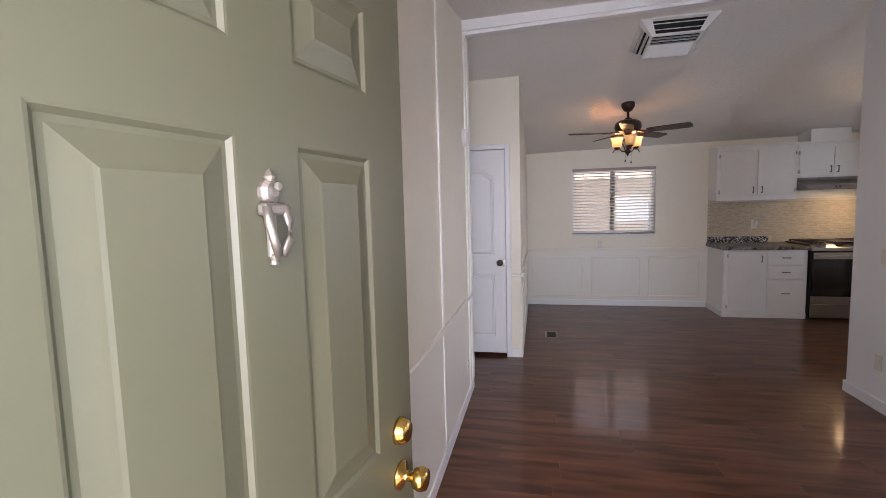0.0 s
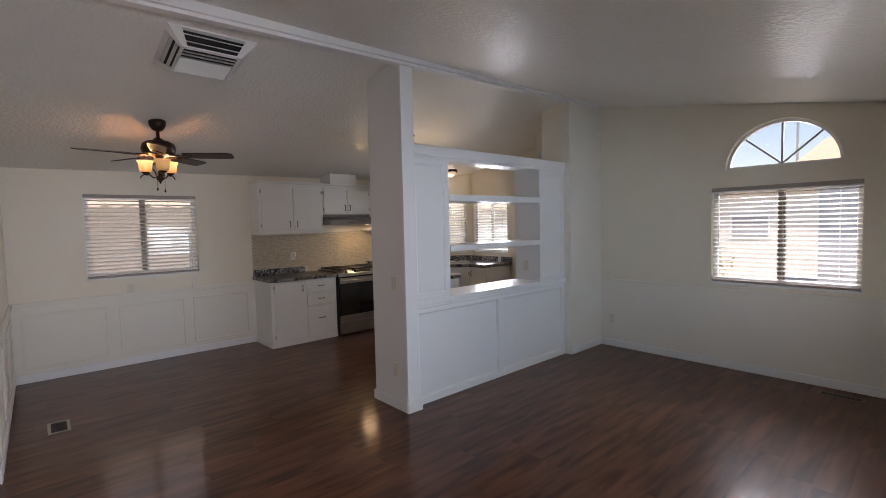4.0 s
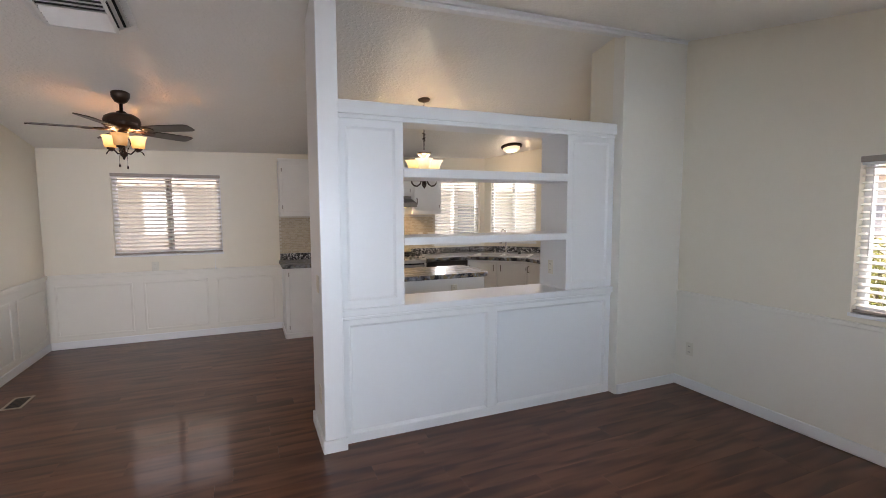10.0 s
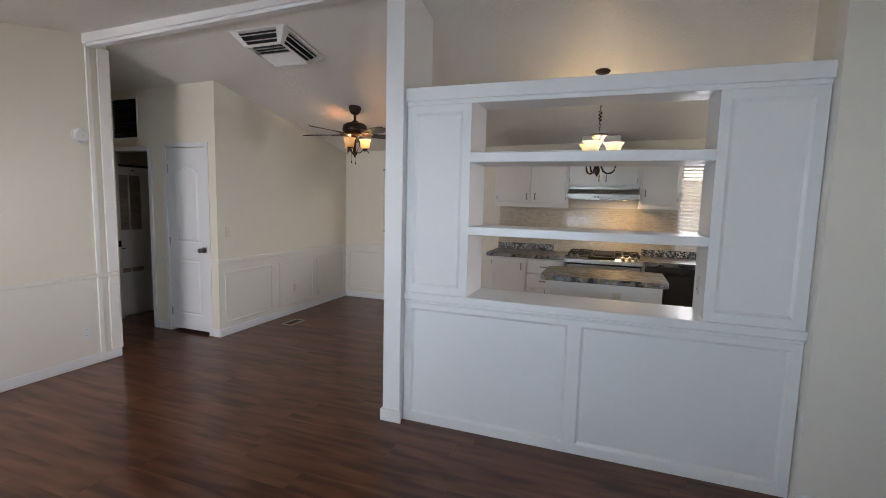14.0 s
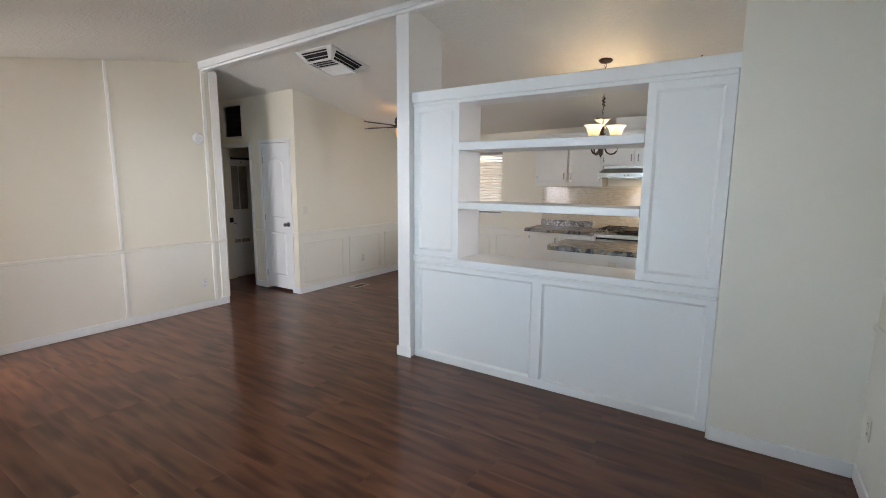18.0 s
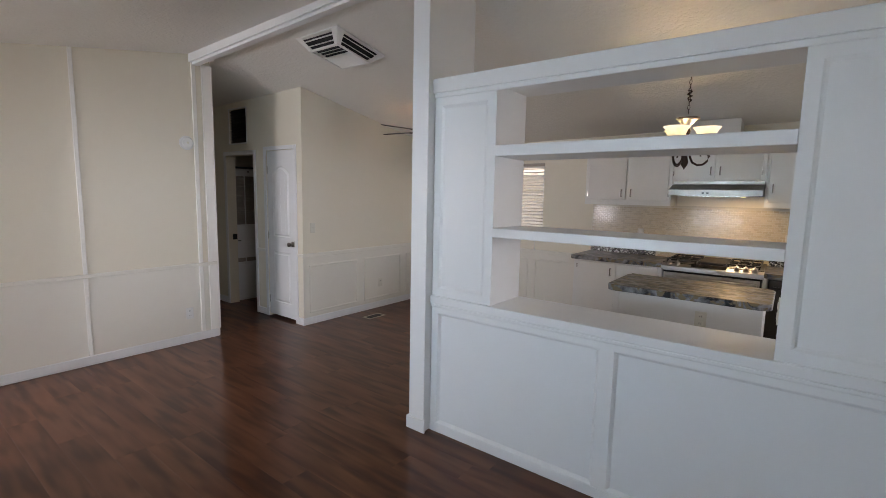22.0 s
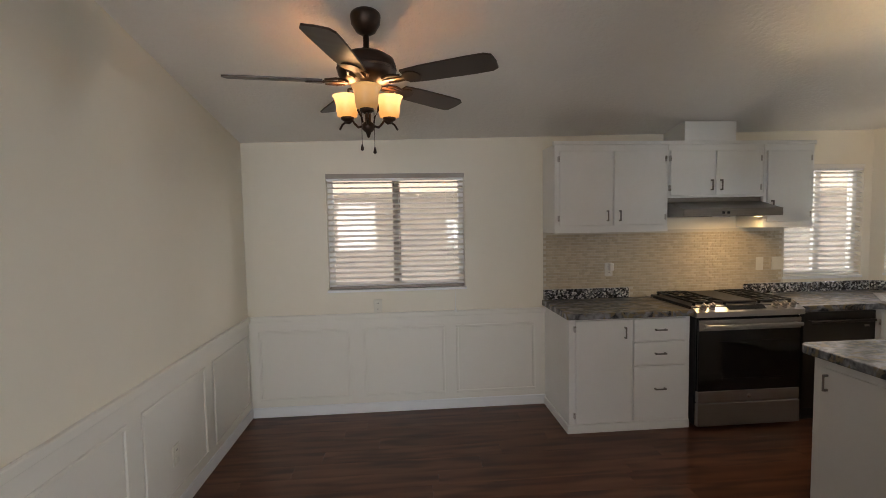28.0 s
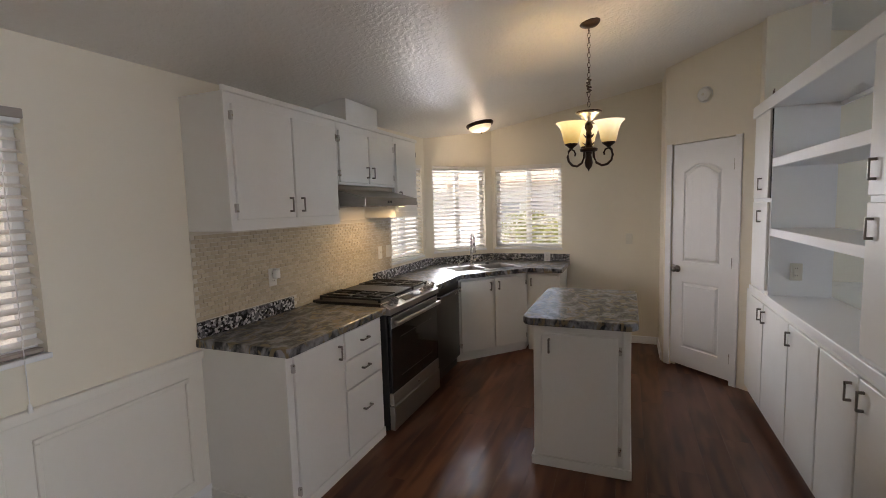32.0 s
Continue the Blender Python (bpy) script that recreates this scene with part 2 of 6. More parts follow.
# Batten paint lightened: the battens' sunlit look is put into the colour.
BATTEN_LIT = material("brightened_batten_paint", (0.845, 0.825, 0.785), 0.34, color2=(0.82, 0.795, 0.75), scale=3, fine=30)
CEIL = ceiling_material()
WOOD = wood_floor_material()
COUNTER = counter_material()
GRANITE = granite_material()
GAP = material("dark_underlay", (0.012, 0.008, 0.006), 0.8)
GREEN = material("sage_green_door_paint", (0.102, 0.099, 0.06), 0.42, color2=(0.088, 0.086, 0.052), scale=3, fine=40, bump=0.1, bump_scale=70)
BRASS = material("polished_brass", (0.85, 0.55, 0.16), 0.18, 1.0, scale=15)
PEWTER = material("aged_silver", (0.4, 0.365, 0.32), 0.5, 0.9, color2=(0.3, 0.27, 0.24), scale=40)
PULL = material("dark_nickel", (0.2, 0.185, 0.17), 0.3, 1.0, scale=30)
SILVER = material("antique_silver", (0.3, 0.285, 0.265), 0.42, 1.0, scale=40)
PLATE_STEEL = material("satin_steel_plate", (0.72, 0.7, 0.66), 0.5, 0.8, scale=30)
NICKEL = material("brushed_nickel", (0.5, 0.48, 0.45), 0.28, 1.0, scale=30)
CHROME = material("chrome", (0.75, 0.75, 0.76), 0.1, 1.0)
HOODSTEEL = material("smudged_dark_stainless", (0.3, 0.28, 0.26), 0.3, 0.95, color2=(0.2, 0.185, 0.17), scale=4, fine=50, stretch=(1, 1, 12))
STEEL = material("stainless_steel", (0.4, 0.385, 0.37), 0.34, 1.0, scale=3, fine=80, stretch=(1, 1, 25))
BLACKSTEEL = material("black_stainless_steel", (0.07, 0.063, 0.06), 0.32, 0.9, scale=3, fine=60)
BLACKGLASS = material("black_glass", (0.006, 0.006, 0.007), 0.06, scale=2)
BLACK = material("black_enamel", (0.012, 0.012, 0.012), 0.35)
IRON = material("cast_iron", (0.015, 0.015, 0.015), 0.6, bump=0.2)
BRONZE = material("oil_rubbed_bronze", (0.028, 0.018, 0.013), 0.4, 0.6, color2=(0.09, 0.04, 0.02), scale=25)
BLADE = material("dark_walnut_blade", (0.028, 0.016, 0.011), 0.38, color2=(0.06, 0.032, 0.02), scale=3, fine=20, stretch=(1, 8, 1))
GOLDTRIM = material("copper_highlight", (0.035, 0.018, 0.011), 0.45, 0.5)
VINYL = material("white_vinyl", (0.82, 0.82, 0.81), 0.35)
SLAT = material("faux_wood_slat", (0.82, 0.795, 0.735), 0.35, color2=(0.77, 0.74, 0.675), scale=5, fine=30, stretch=(1, 6, 1))
TAUPE = material("taupe_valance", (0.36, 0.31, 0.27), 0.5)
ALMOND = material("ivory_plastic", (0.72, 0.69, 0.6), 0.35)
# Mullion colour of two windows, darker than their white frames.
DARKBAR = material("dark_grey_brown_bar", (0.2, 0.175, 0.15), 0.45, 0.3)
PLASTIC = material("white_plastic", (0.78, 0.78, 0.76), 0.35)
DARK = material("dark_slot", (0.01, 0.01, 0.01), 0.7)
GRILLE = material("black_grille", (0.006, 0.005, 0.005), 0.7)
VENTBROWN = material("brown_register", (0.16, 0.1, 0.07), 0.45, 0.3)
VENTBEIGE = material("beige_register", (0.36, 0.29, 0.22), 0.45, 0.2)
TILE = material("beige_mosaic_tile", (0.6, 0.52, 0.39), 0.24, color2=(0.43, 0.36, 0.26), scale=8, fine=60, amount=0.25, objvar=0.6, coat=0.3)
FIELD = material("beige_mosaic_field", (0.6, 0.52, 0.39), 0.24, color2=(0.43, 0.36, 0.26), scale=8, fine=60, amount=0.25, objvar=0.6, coat=0.3)
field_nodes = FIELD.node_tree.nodes
island = field_nodes.new("ShaderNodeNewGeometry")
for spread in [q for q in field_nodes["Object Info"].outputs["Random"].links]:
    FIELD.node_tree.links.new(island.outputs["Random Per Island"], spread.to_socket)
GROUT = material("pale_grout", (0.6, 0.55, 0.46), 0.8, bump=0.3)


def translucent(m, color, share):
    """Lets part of the daylight through a thin vinyl surface."""
    nt = m.node_tree
    n, link = nt.nodes, nt.links.new
    tr, mx = n.new("ShaderNodeBsdfTranslucent"), n.new("ShaderNodeMixShader")
    tr.inputs["Color"].default_value = (*color, 1)
    mx.inputs[0].default_value = share
    link(n["Principled BSDF"].outputs[0], mx.inputs[1])
    link(tr.outputs[0], mx.inputs[2])
    link(mx.outputs[0], n["Material Output"].inputs["Surface"])


translucent(SLAT, (0.93, 0.915, 0.86), 0.13)
GLASS = clear_glass("window_glass")
AMBER = painted_glow_glass("amber_lamp_glass", (1.0, 0.4, 0.09), (1.0, 0.68, 0.27), 0.2, 0.42)
# The shade without a bulb: a weak glow is painted into its glass.
AMBER_FAINT = painted_glow_glass("amber_glass_faint_glow", (0.8, 0.36, 0.1), (0.85, 0.5, 0.2), 0.05, 0.12)
# One chandelier shade's yellow bulb light, put into glass colour and emission.
OPAL_WARM = painted_glow_glass("yellow_glow_lamp_glass", (0.85, 0.55, 0.1), (1.0, 0.86, 0.42), 0.1, 0.26)
OPAL = painted_glow_glass("opal_lamp_glass", (0.9, 0.66, 0.2), (1.0, 0.93, 0.66), 0.1, 0.26)
BOWL = painted_glow_glass("frosted_bowl_glass", (1.0, 0.88, 0.62), (1.0, 0.88, 0.62), 0.26, 0.14)
LENS = painted_glow_glass("hood_lamp_lens", (1.0, 0.75, 0.35), (1.0, 0.75, 0.35), 1.0, 1.0)
STUCCO = material("peach_siding", (0.58, 0.51, 0.42), 0.8, bump=0.2, bump_scale=40)
PALEGLASS = material("pale_curtained_glass", (0.36, 0.37, 0.38), 0.45)
GREYSIDE = material("grey_siding", (0.36, 0.38, 0.41), 0.7)
WHITESIDE = material("white_siding", (0.74, 0.71, 0.66), 0.7)
ROOF = material("tan_shingle", (0.42, 0.33, 0.25), 0.9, bump=0.5, bump_scale=15)
GROUND = material("pale_concrete", (0.4, 0.375, 0.335), 0.9, bump=0.4, bump_scale=25)
LEAF = material("yellow_green_leaf", (0.13, 0.16, 0.03), 0.6, color2=(0.3, 0.26, 0.04), scale=30, objvar=0.2)
BARK = material("grey_bark", (0.12, 0.09, 0.07), 0.9, bump=0.6, bump_scale=30)

# ---- mesh helpers ----
PLACE = {}


def thing(name, at=(0, 0, 0), label="", category="", group="", kind=""):
    """A top-level thing: an Empty at its base. at: a place or a pose."""
    ob = new(name)
    m = at if isinstance(at, Matrix) else Matrix.Translation(at)
    ob.matrix_basis = m
    ob.empty_display_size = 0.05
    PLACE[ob] = m
    return tagged(ob, label, category, group, kind)


def part(name, bm, mat, parent, label="", smooth=False, local=False):
    """Links a bmesh as ONE mesh object under a thing or a part. Coordinates are the world's, or the thing's own where local."""
    if not local:
        bm.transform(PLACE[parent].inverted())
    me = bpy.data.meshes.new(name)
    bmesh.ops.recalc_face_normals(bm, faces=bm.faces)
    bm.to_mesh(me)
    bm.free()
    me.materials.append(mat)
    if smooth:
        for p in me.polygons:
            p.use_smooth = True
    ob = new(name, me)
    ob.parent = parent
    PLACE[ob] = PLACE[parent]
    return tagged(ob, label)


def solid(name, bm, mat, label="", category="", group="", kind="structure", smooth=False):
    """A top-level mesh with no parts, in the world's coordinates."""
    me = bpy.data.meshes.new(name)
    bmesh.ops.recalc_face_normals(bm, faces=bm.faces)
    bm.to_mesh(me)
    bm.free()
    me.materials.append(mat)
    if smooth:
        for p in me.polygons:
            p.use_smooth = True
    ob = new(name, me)
    PLACE[ob] = Matrix.Identity(4)
    return tagged(ob, label, category, group, kind)


def joined(*bms):
    out = bmesh.new()
    for b in bms:
        me = bpy.data.meshes.new("tmp")
        b.to_mesh(me)
        b.free()
        out.from_mesh(me)
        bpy.data.meshes.remove(me)
    return out


def box(x0, x1, y0, y1, z0, z1, bevel=0.0, segs=1):
    bm = bmesh.new()
    bmesh.ops.create_cube(bm, size=1)
    bm.transform(Matrix.Translation(((x0 + x1) / 2, (y0 + y1) / 2, (z0 + z1) / 2)) @ Matrix.Diagonal((abs(x1 - x0), abs(y1 - y0), abs(z1 - z0), 1)))
    if bevel:
        bmesh.ops.bevel(bm, geom=bm.edges[:], offset=bevel, segments=segs, affect="EDGES", profile=0.5)
    return bm


def prism(points, z0, z1, bevel=0.0):
    """A plan outline raised from z0 to z1."""
    bm = bmesh.new()
    f = bm.faces.new([bm.verts.new((x, y, z0)) for x, y in points])
    r = bmesh.ops.extrude_face_region(bm, geom=[f])
    bmesh.ops.translate(bm, verts=[v for v in r["geom"] if isinstance(v, bmesh.types.BMVert)], vec=(0, 0, z1 - z0))
    if bevel:
        bmesh.ops.recalc_face_normals(bm, faces=bm.faces)
        bmesh.ops.bevel(bm, geom=bm.edges[:], offset=bevel, segments=2, affect="EDGES", profile=0.5)
    return bm


def upright(points, y0, y1, bevel=0.0):
    """An outline of (x, z) raised from y0 to y1."""
    bm = prism(points, 0, 1)
    bm.transform(Matrix(((1, 0, 0, 0), (0, 0, y1 - y0, y0), (0, 1, 0, 0), (0, 0, 0, 1))))
    if bevel:
        bmesh.ops.recalc_face_normals(bm, faces=bm.faces)
        bmesh.ops.bevel(bm, geom=bm.edges[:], offset=bevel, segments=2, affect="EDGES", profile=0.5)
    return bm


def lathe(profile, segs=28, at=(0, 0, 0)):
    """A body of revolution about z through at: profile of (radius, z)."""
    bm = bmesh.new()
    rings = []
    for r, z in profile:
        rings.append([bm.verts.new((at[0] + r * math.cos(2 * math.pi * k / segs), at[1] + r * math.sin(2 * math.pi * k / segs), at[2] + z)) for k in range(segs)])
    for a, b in zip(rings, rings[1:]):
        for k in range(segs):
            bm.faces.new((a[k], a[(k + 1) % segs], b[(k + 1) % segs], b[k]))
    for ring in (rings[0], rings[-1]):
        if (ring[0].co - ring[segs // 2].co).length > 1e-6:
            bm.faces.new(ring)
    bmesh.ops.remove_doubles(bm, verts=bm.verts, dist=1e-6)
    return bm


def tube(points, radius, segs=10):
    """A round bar along a line of points."""
    bm = bmesh.new()
    pts = [Vector(p) for p in points]
    rings = []
    for i, p in enumerate(pts):
        way = (pts[min(i + 1, len(pts) - 1)] - pts[max(i - 1, 0)]).normalized()
        side = way.cross(Vector((0, 0, 1)) if abs(way.z) < 0.95 else Vector((1, 0, 0))).normalized()
        up = side.cross(way)
        rings.append([bm.verts.new(p + radius * (math.cos(2 * math.pi * k / segs) * side + math.sin(2 * math.pi * k / segs) * up)) for k in range(segs)])
    for a, b in zip(rings, rings[1:]):
        for k in range(segs):
            bm.faces.new((a[k], a[(k + 1) % segs], b[(k + 1) % segs], b[k]))
    bm.faces.new(rings[0])
    bm.faces.new(rings[-1])
    return bm


def arc(cx, cz, r, a0, a1, n=16):
    return [(cx + r * math.cos(radians(a0 + (a1 - a0) * k / n)), cz + r * math.sin(radians(a0 + (a1 - a0) * k / n))) for k in range(n + 1)]


def moved(bm, m):
    bm.transform(m)
    return bm


RIDGE_Y, RIDGE_Z, SLOPE, RISE = 3.6, 2.853, 0.185, 0.0187


def ceil_z(y, x=1.1):
    """The ceiling's height: a ridge along x that climbs a little to the east."""
    return RIDGE_Z + RISE * x - SLOPE * abs(y - RIDGE_Y)


def wall_mesh(axis, at, out, u0, u1, z1, holes=(), splits=()):
    """A wall along x or y with its inner face at `at` and its thickness to `out`; z1 may be a function of u. holes: (u0, u1, z0, z1)."""
    us = sorted({u0, u1, *splits, *(h for a in holes for h in a[:2])})
    zs = sorted({0.0, *(h for a in holes for h in a[2:])})
    top = z1 if callable(z1) else (lambda u: z1)
    bm = bmesh.new()
    made = {}

    def vert(u, d, z):
        key = (round(u, 5), d, round(z, 5))
        if key not in made:
            made[key] = bm.verts.new((u, d, z) if axis == "x" else (d, u, z))
        return made[key]

    n, k = len(us) - 1, len(zs)
    open_at = lambda i, j: any(h[0] < (us[i] + us[i + 1]) / 2 < h[1] and h[2] < zs[j] + 0.01 < h[3] for h in holes)
    cells = {(i, j) for i in range(n) for j in range(k) if not open_at(i, j)}
    for i, j in cells:
        ua, ub, za = us[i], us[i + 1], zs[j]
        ta, tb = (top(ua), top(ub)) if j == k - 1 else (zs[j + 1], zs[j + 1])
        ring = [(ua, za), (ub, za), (ub, tb), (ua, ta)]
        vs = [[vert(u, d, z) for u, z in ring] for d in (at, out)]
        bm.faces.new(vs[0])
        bm.faces.new(vs[1])
        for q, beside in enumerate(((i, j - 1), (i + 1, j), (i, j + 1), (i - 1, j))):
            if beside not in cells:
                bm.faces.new((vs[0][q], vs[0][(q + 1) % 4], vs[1][(q + 1) % 4], vs[1][q]))
    return bm


# ---- structure ----
XW, XE, YS, YN = -0.42, 5.475, 0.10, 7.0          # living room west and east, south wall, north wall
XD, YC = -0.05, 4.545                              # dining west wall, closet front
XK = 6.06                                          # kitchen east wall
T = 0.12
HALL_W = -2.6
DOOR = (-0.325, 0.56, 2.045)                         # entry opening: x0, x1, head
WIN_S = (2.2, 3.5, 0.88, 1.85)
WIN_N = (0.6, 1.722, 1.03, 1.975)
WIN_E = (1.15, 2.325, 0.89, 1.86)
ARCH = (1.285, 2.2, 2.04, 2.478)
WIN_K1 = (4.56, 5.31, 1.03, 2.02)
WIN_K3 = (5.59, 6.37, 1.05, 2.02)

SKEW = pose(-0.3, 0.215, 0, 0, 0, -1.35) @ pose(0.3, -YS, 0)   # the south wall stands a little out of square
solid("wall_south", moved(wall_mesh("x", YS, YS - T, XW - T, XE + T, 2.44, [(DOOR[0], DOOR[1], 0, DOOR[2]), WIN_S]), SKEW), CREAM, "cream painted living room wall with entry door and window", "wall")
solid("wall_north", wall_mesh("x", YN, YN + T, XD - T, 5.39, 2.42, [WIN_N, WIN_K1]), CREAM, "cream painted dining and kitchen wall with windows", "wall")


def arch_fill():
    """The wall round the half-round window."""
    y0, y1, z0, z1 = ARCH
    c, r, h = (y0 + y1) / 2, (y1 - y0) / 2, z1 - z0
    bm = bmesh.new()
    n = 32
    for k in range(n):
        a, b = [(c - r * math.cos(math.pi * q / n), z0 + h * math.sin(math.pi * q / n)) for q in (k, k + 1)]
        ring = [a, b, (b[0], z1), (a[0], z1)]
        vs = [[bm.verts.new((d, y, z)) for y, z in ring] for d in (XE, XE + T)]
        bm.faces.new(vs[0])
        bm.faces.new(vs[1])
        bm.faces.new((vs[0][0], vs[0][1], vs[1][1], vs[1][0]))
    return bm


solid("wall_east", joined(wall_mesh("y", XE, XE + T, YS - T, RIDGE_Y, lambda y: ceil_z(y, XE) + 0.03, [WIN_E, ARCH]), arch_fill()), CREAM,
               "cream painted gable wall with arched window", "wall")
solid("wall_west", joined(wall_mesh("y", XW, XW - T, YS - T, 3.742, lambda y: ceil_z(y, XW) + 0.03, splits=[3.6]),
                                   wall_mesh("x", 3.742, 3.742 - T, HALL_W, XW - T, lambda x: ceil_z(3.74) + 0.03)), CREAM, "cream living room wall with brightened battens", "wall")
solid("wall_dining", wall_mesh("y", XD, XD - T, YC, YN + T, lambda y: ceil_z(y) + 0.03), CREAM, "cream dining wall above white wainscot", "wall")
CD = (-0.75, -0.19, 2.02)
HD = (-1.69, -1.02, 1.99)
GR = (-1.58, -1.17, 2.14, 2.565)
solid("wall_closet", wall_mesh("x", YC, YC + T, HALL_W, XD - T, ceil_z(YC) + 0.03, [(CD[0], CD[1], 0, CD[2]), (HD[0], HD[1], 0, HD[2]), GR]), CREAM,
               "cream hall wall with closet door and doorway", "wall")
solid("wall_hall_end", wall_mesh("y", HALL_W, HALL_W - T, 3.6, YC + T, 2.9), CREAM, "cream wall at the hall's end", "wall")
# closet and laundry behind the hall wall
closet = solid("wall_closet_back", joined(box(-0.95, XD - T, 5.3, 5.4, 0, 2.5), box(-0.95, -0.85, YC + T, 5.3, 0, 2.5)), CREAM, "closet walls", "wall")
laundry = solid("wall_laundry", joined(box(HALL_W, -0.95, 6.0, 6.1, 0, 2.5), box(HALL_W - 0.1, HALL_W, YC + T, 6.1, 0, 2.5), box(-0.95, -0.85, 5.4, 6.1, 0, 2.5)), CREAM, "laundry walls", "wall")
# kitchen: corner bay, east wall, pantry
DG0, DG1 = Vector((5.39, 7.0, 0)), Vector((6.06, 6.41, 0))
dg = (DG1 - DG0).normalized()
dg_len = (DG1 - DG0).length
dg_out = Vector((-dg.y, dg.x, 0))
BAY = Matrix(((dg.x, dg_out.x, 0, DG0.x), (dg.y, dg_out.y, 0, DG0.y), (0, 0, 1, 0), (0, 0, 0, 1)))
WIN_K2 = (0.1, dg_len - 0.1, 1.05, 2.02)
solid("wall_bay", moved(wall_mesh("x", 0, T, -0.03, dg_len + 0.03, 2.5, [WIN_K2]), BAY), CREAM, "cream angled corner wall with window", "wall")
solid("wall_kitchen_east", wall_mesh("y", XK, XK + T, RIDGE_Y, 6.41, lambda y: ceil_z(y, XK) + 0.03, [WIN_K3]), CREAM, "cream kitchen gable wall with window", "wall")
P0, P1 = Vector((4.905, 3.955, 0)), Vector((5.5, 4.565, 0))
pd = (P1 - P0).normalized()
pd_len = (P1 - P0).length
PAN = Matrix(((-pd.x, pd.y, 0, P1.x), (-pd.y, -pd.x, 0, P1.y), (0, 0, 1, 0), (0, 0, 0, 1)))   # x from P1 to P0, y into the pantry
PD = (0.085, 0.68, 2.07)
solid("wall_pantry", moved(wall_mesh("x", 0, 0.1, 0, pd_len, 2.9, [(PD[0], PD[1], 0, PD[2])]), PAN), CREAM, "cream corner pantry wall with door", "wall")
solid("wall_pantry_north", prism([(5.5, 4.565), (6.06, 4.565), (6.06, 4.45), (5.45, 4.45)], 0, 2.85), CREAM, "cream pantry return wall", "wall")
# Ivory in place of cream: the cool daylight here is put into the colour.
solid("wall_pantry_south", box(4.79, 5.475, 3.575, 3.69, 0, 2.97), WAINSCOT, "wall beside the divider, paled for its cool daylight", "wall")
solid("wall_pantry_west", box(4.79, 4.905, 3.69, 3.955, 0, 2.93), CREAM, "cream wall at the divider's end", "wall")
solid("wall_marriage_east", box(5.475 + T, 6.06 + T, 3.5, 3.6, 0, 2.88), CREAM, "outer wall", "wall")

# ceilings
def slab(x0, x1, ya, yb, lift=0.0):
    bm = bmesh.new()
    lo = [bm.verts.new((x, y, ceil_z(y, x) + lift)) for x, y in ((x0, ya), (x1, ya), (x1, yb), (x0, yb))]
    hi = [bm.verts.new((v.co.x, v.co.y, v.co.z + 0.12)) for v in lo]
    bm.faces.new(lo)
    bm.faces.new(hi)
    for k in range(4):
        bm.faces.new((lo[k], lo[(k + 1) % 4], hi[(k + 1) % 4], hi[k]))
    return bm


solid("ceiling_living", slab(XW - T, XE + T, YS - T, RIDGE_Y), CEIL, "white textured vaulted ceiling", "ceiling")
solid("ceiling_dining", slab(HALL_W - T, XK + T, RIDGE_Y, YN + T), CEIL, "white textured vaulted ceiling", "ceiling")
# Unseen south eave, lengthened to keep direct sun out of door and window.
roof = solid("roof", joined(slab(HALL_W - 0.3, XK + 0.35, -2.4, RIDGE_Y, 0.2), slab(HALL_W - 0.3, XK + 0.35, RIDGE_Y, YN + 0.4, 0.2)), ROOF, "shingle roof with an added sun-blocking south eave", "roof")


def beam_bar(y0, y1, drop0, drop1):
    """A bar under the ridge, deeper at its west end."""
    bm = box(XW, XE, y0, y1, -1, 0, 0.0)
    for v in bm.verts:
        low = 2.745 + 0.031 * (v.co.x + 0.2)
        v.co.z = low + (drop1 if v.co.z > -0.5 else drop0)
    return bm


beam = solid("beam", joined(beam_bar(3.545, 3.655, 0.022, 0.13), beam_bar(3.57, 3.63, 0.0, 0.022)), WHITE, "white painted ridge beam", "beam")

# floor
floor = solid("floor", joined(box(XW - T, XK + T, -0.02, YN + T, -0.15, -0.008), box(HALL_W - T, XW - T, 3.6, 6.1, -0.15, -0.008)), GAP, "dark laminate plank floor", "floor")


# ---- trim ----
def strip(name, bm, label, mat=WHITE):
    return solid(name, bm, mat, label, "trim")


BB = 0.085


def baseboard(x0, x1, y0, y1):
    bm = box(x0, x1, y0, y1, 0, BB, 0.005)
    return solid("baseboard", bm, WHITE, "white painted baseboard", "baseboard")


B = 0.014
baseboard(XW, XW + B, 0.2, 3.742)
baseboard(XE - B, XE, YS, 3.575)
solid("baseboard", moved(box(DOOR[1] + 0.07, XE, YS, YS + B, 0, BB, 0.005), SKEW), WHITE, "white painted baseboard", "baseboard")
baseboard(4.80, XE - B, 3.575 - B, 3.575)
baseboard(XD, XD + B, YC - B, YN)
baseboard(XD + B, 2.4, YN - B, YN)
baseboard(CD[1] + 0.05, XD, YC - B, YC)
baseboard(HD[1] + 0.05, CD[0] - 0.05, YC - B, YC)
baseboard(HALL_W, HD[0] - 0.05, YC - B, YC)
baseboard(XW - T, XW, 3.742, 3.742 + B)
baseboard(5.52, XK, 4.565, 4.565 + B)
baseboard(XK - B, XK, 4.58, 5.45)


def rail(x0, x1, y0, y1, z, h=0.035):
    return solid("trim", box(x0, x1, y0, y1, z - h / 2, z + h / 2, 0.006, 2), WAINSCOT, "white painted chair rail", "trim")


rail(XW, XW + 0.018, YS, 3.742, 0.785)
rail(XE - 0.018, XE, YS, 3.575, 0.822)
solid("trim", moved(box(DOOR[1] + 0.07, XE, YS, YS + 0.018, 0.805, 0.84, 0.006, 2), SKEW), WAINSCOT, "white painted chair rail", "trim")
rail(XD, XD + 0.026, YC - 0.02, YN, 0.815, 0.045)
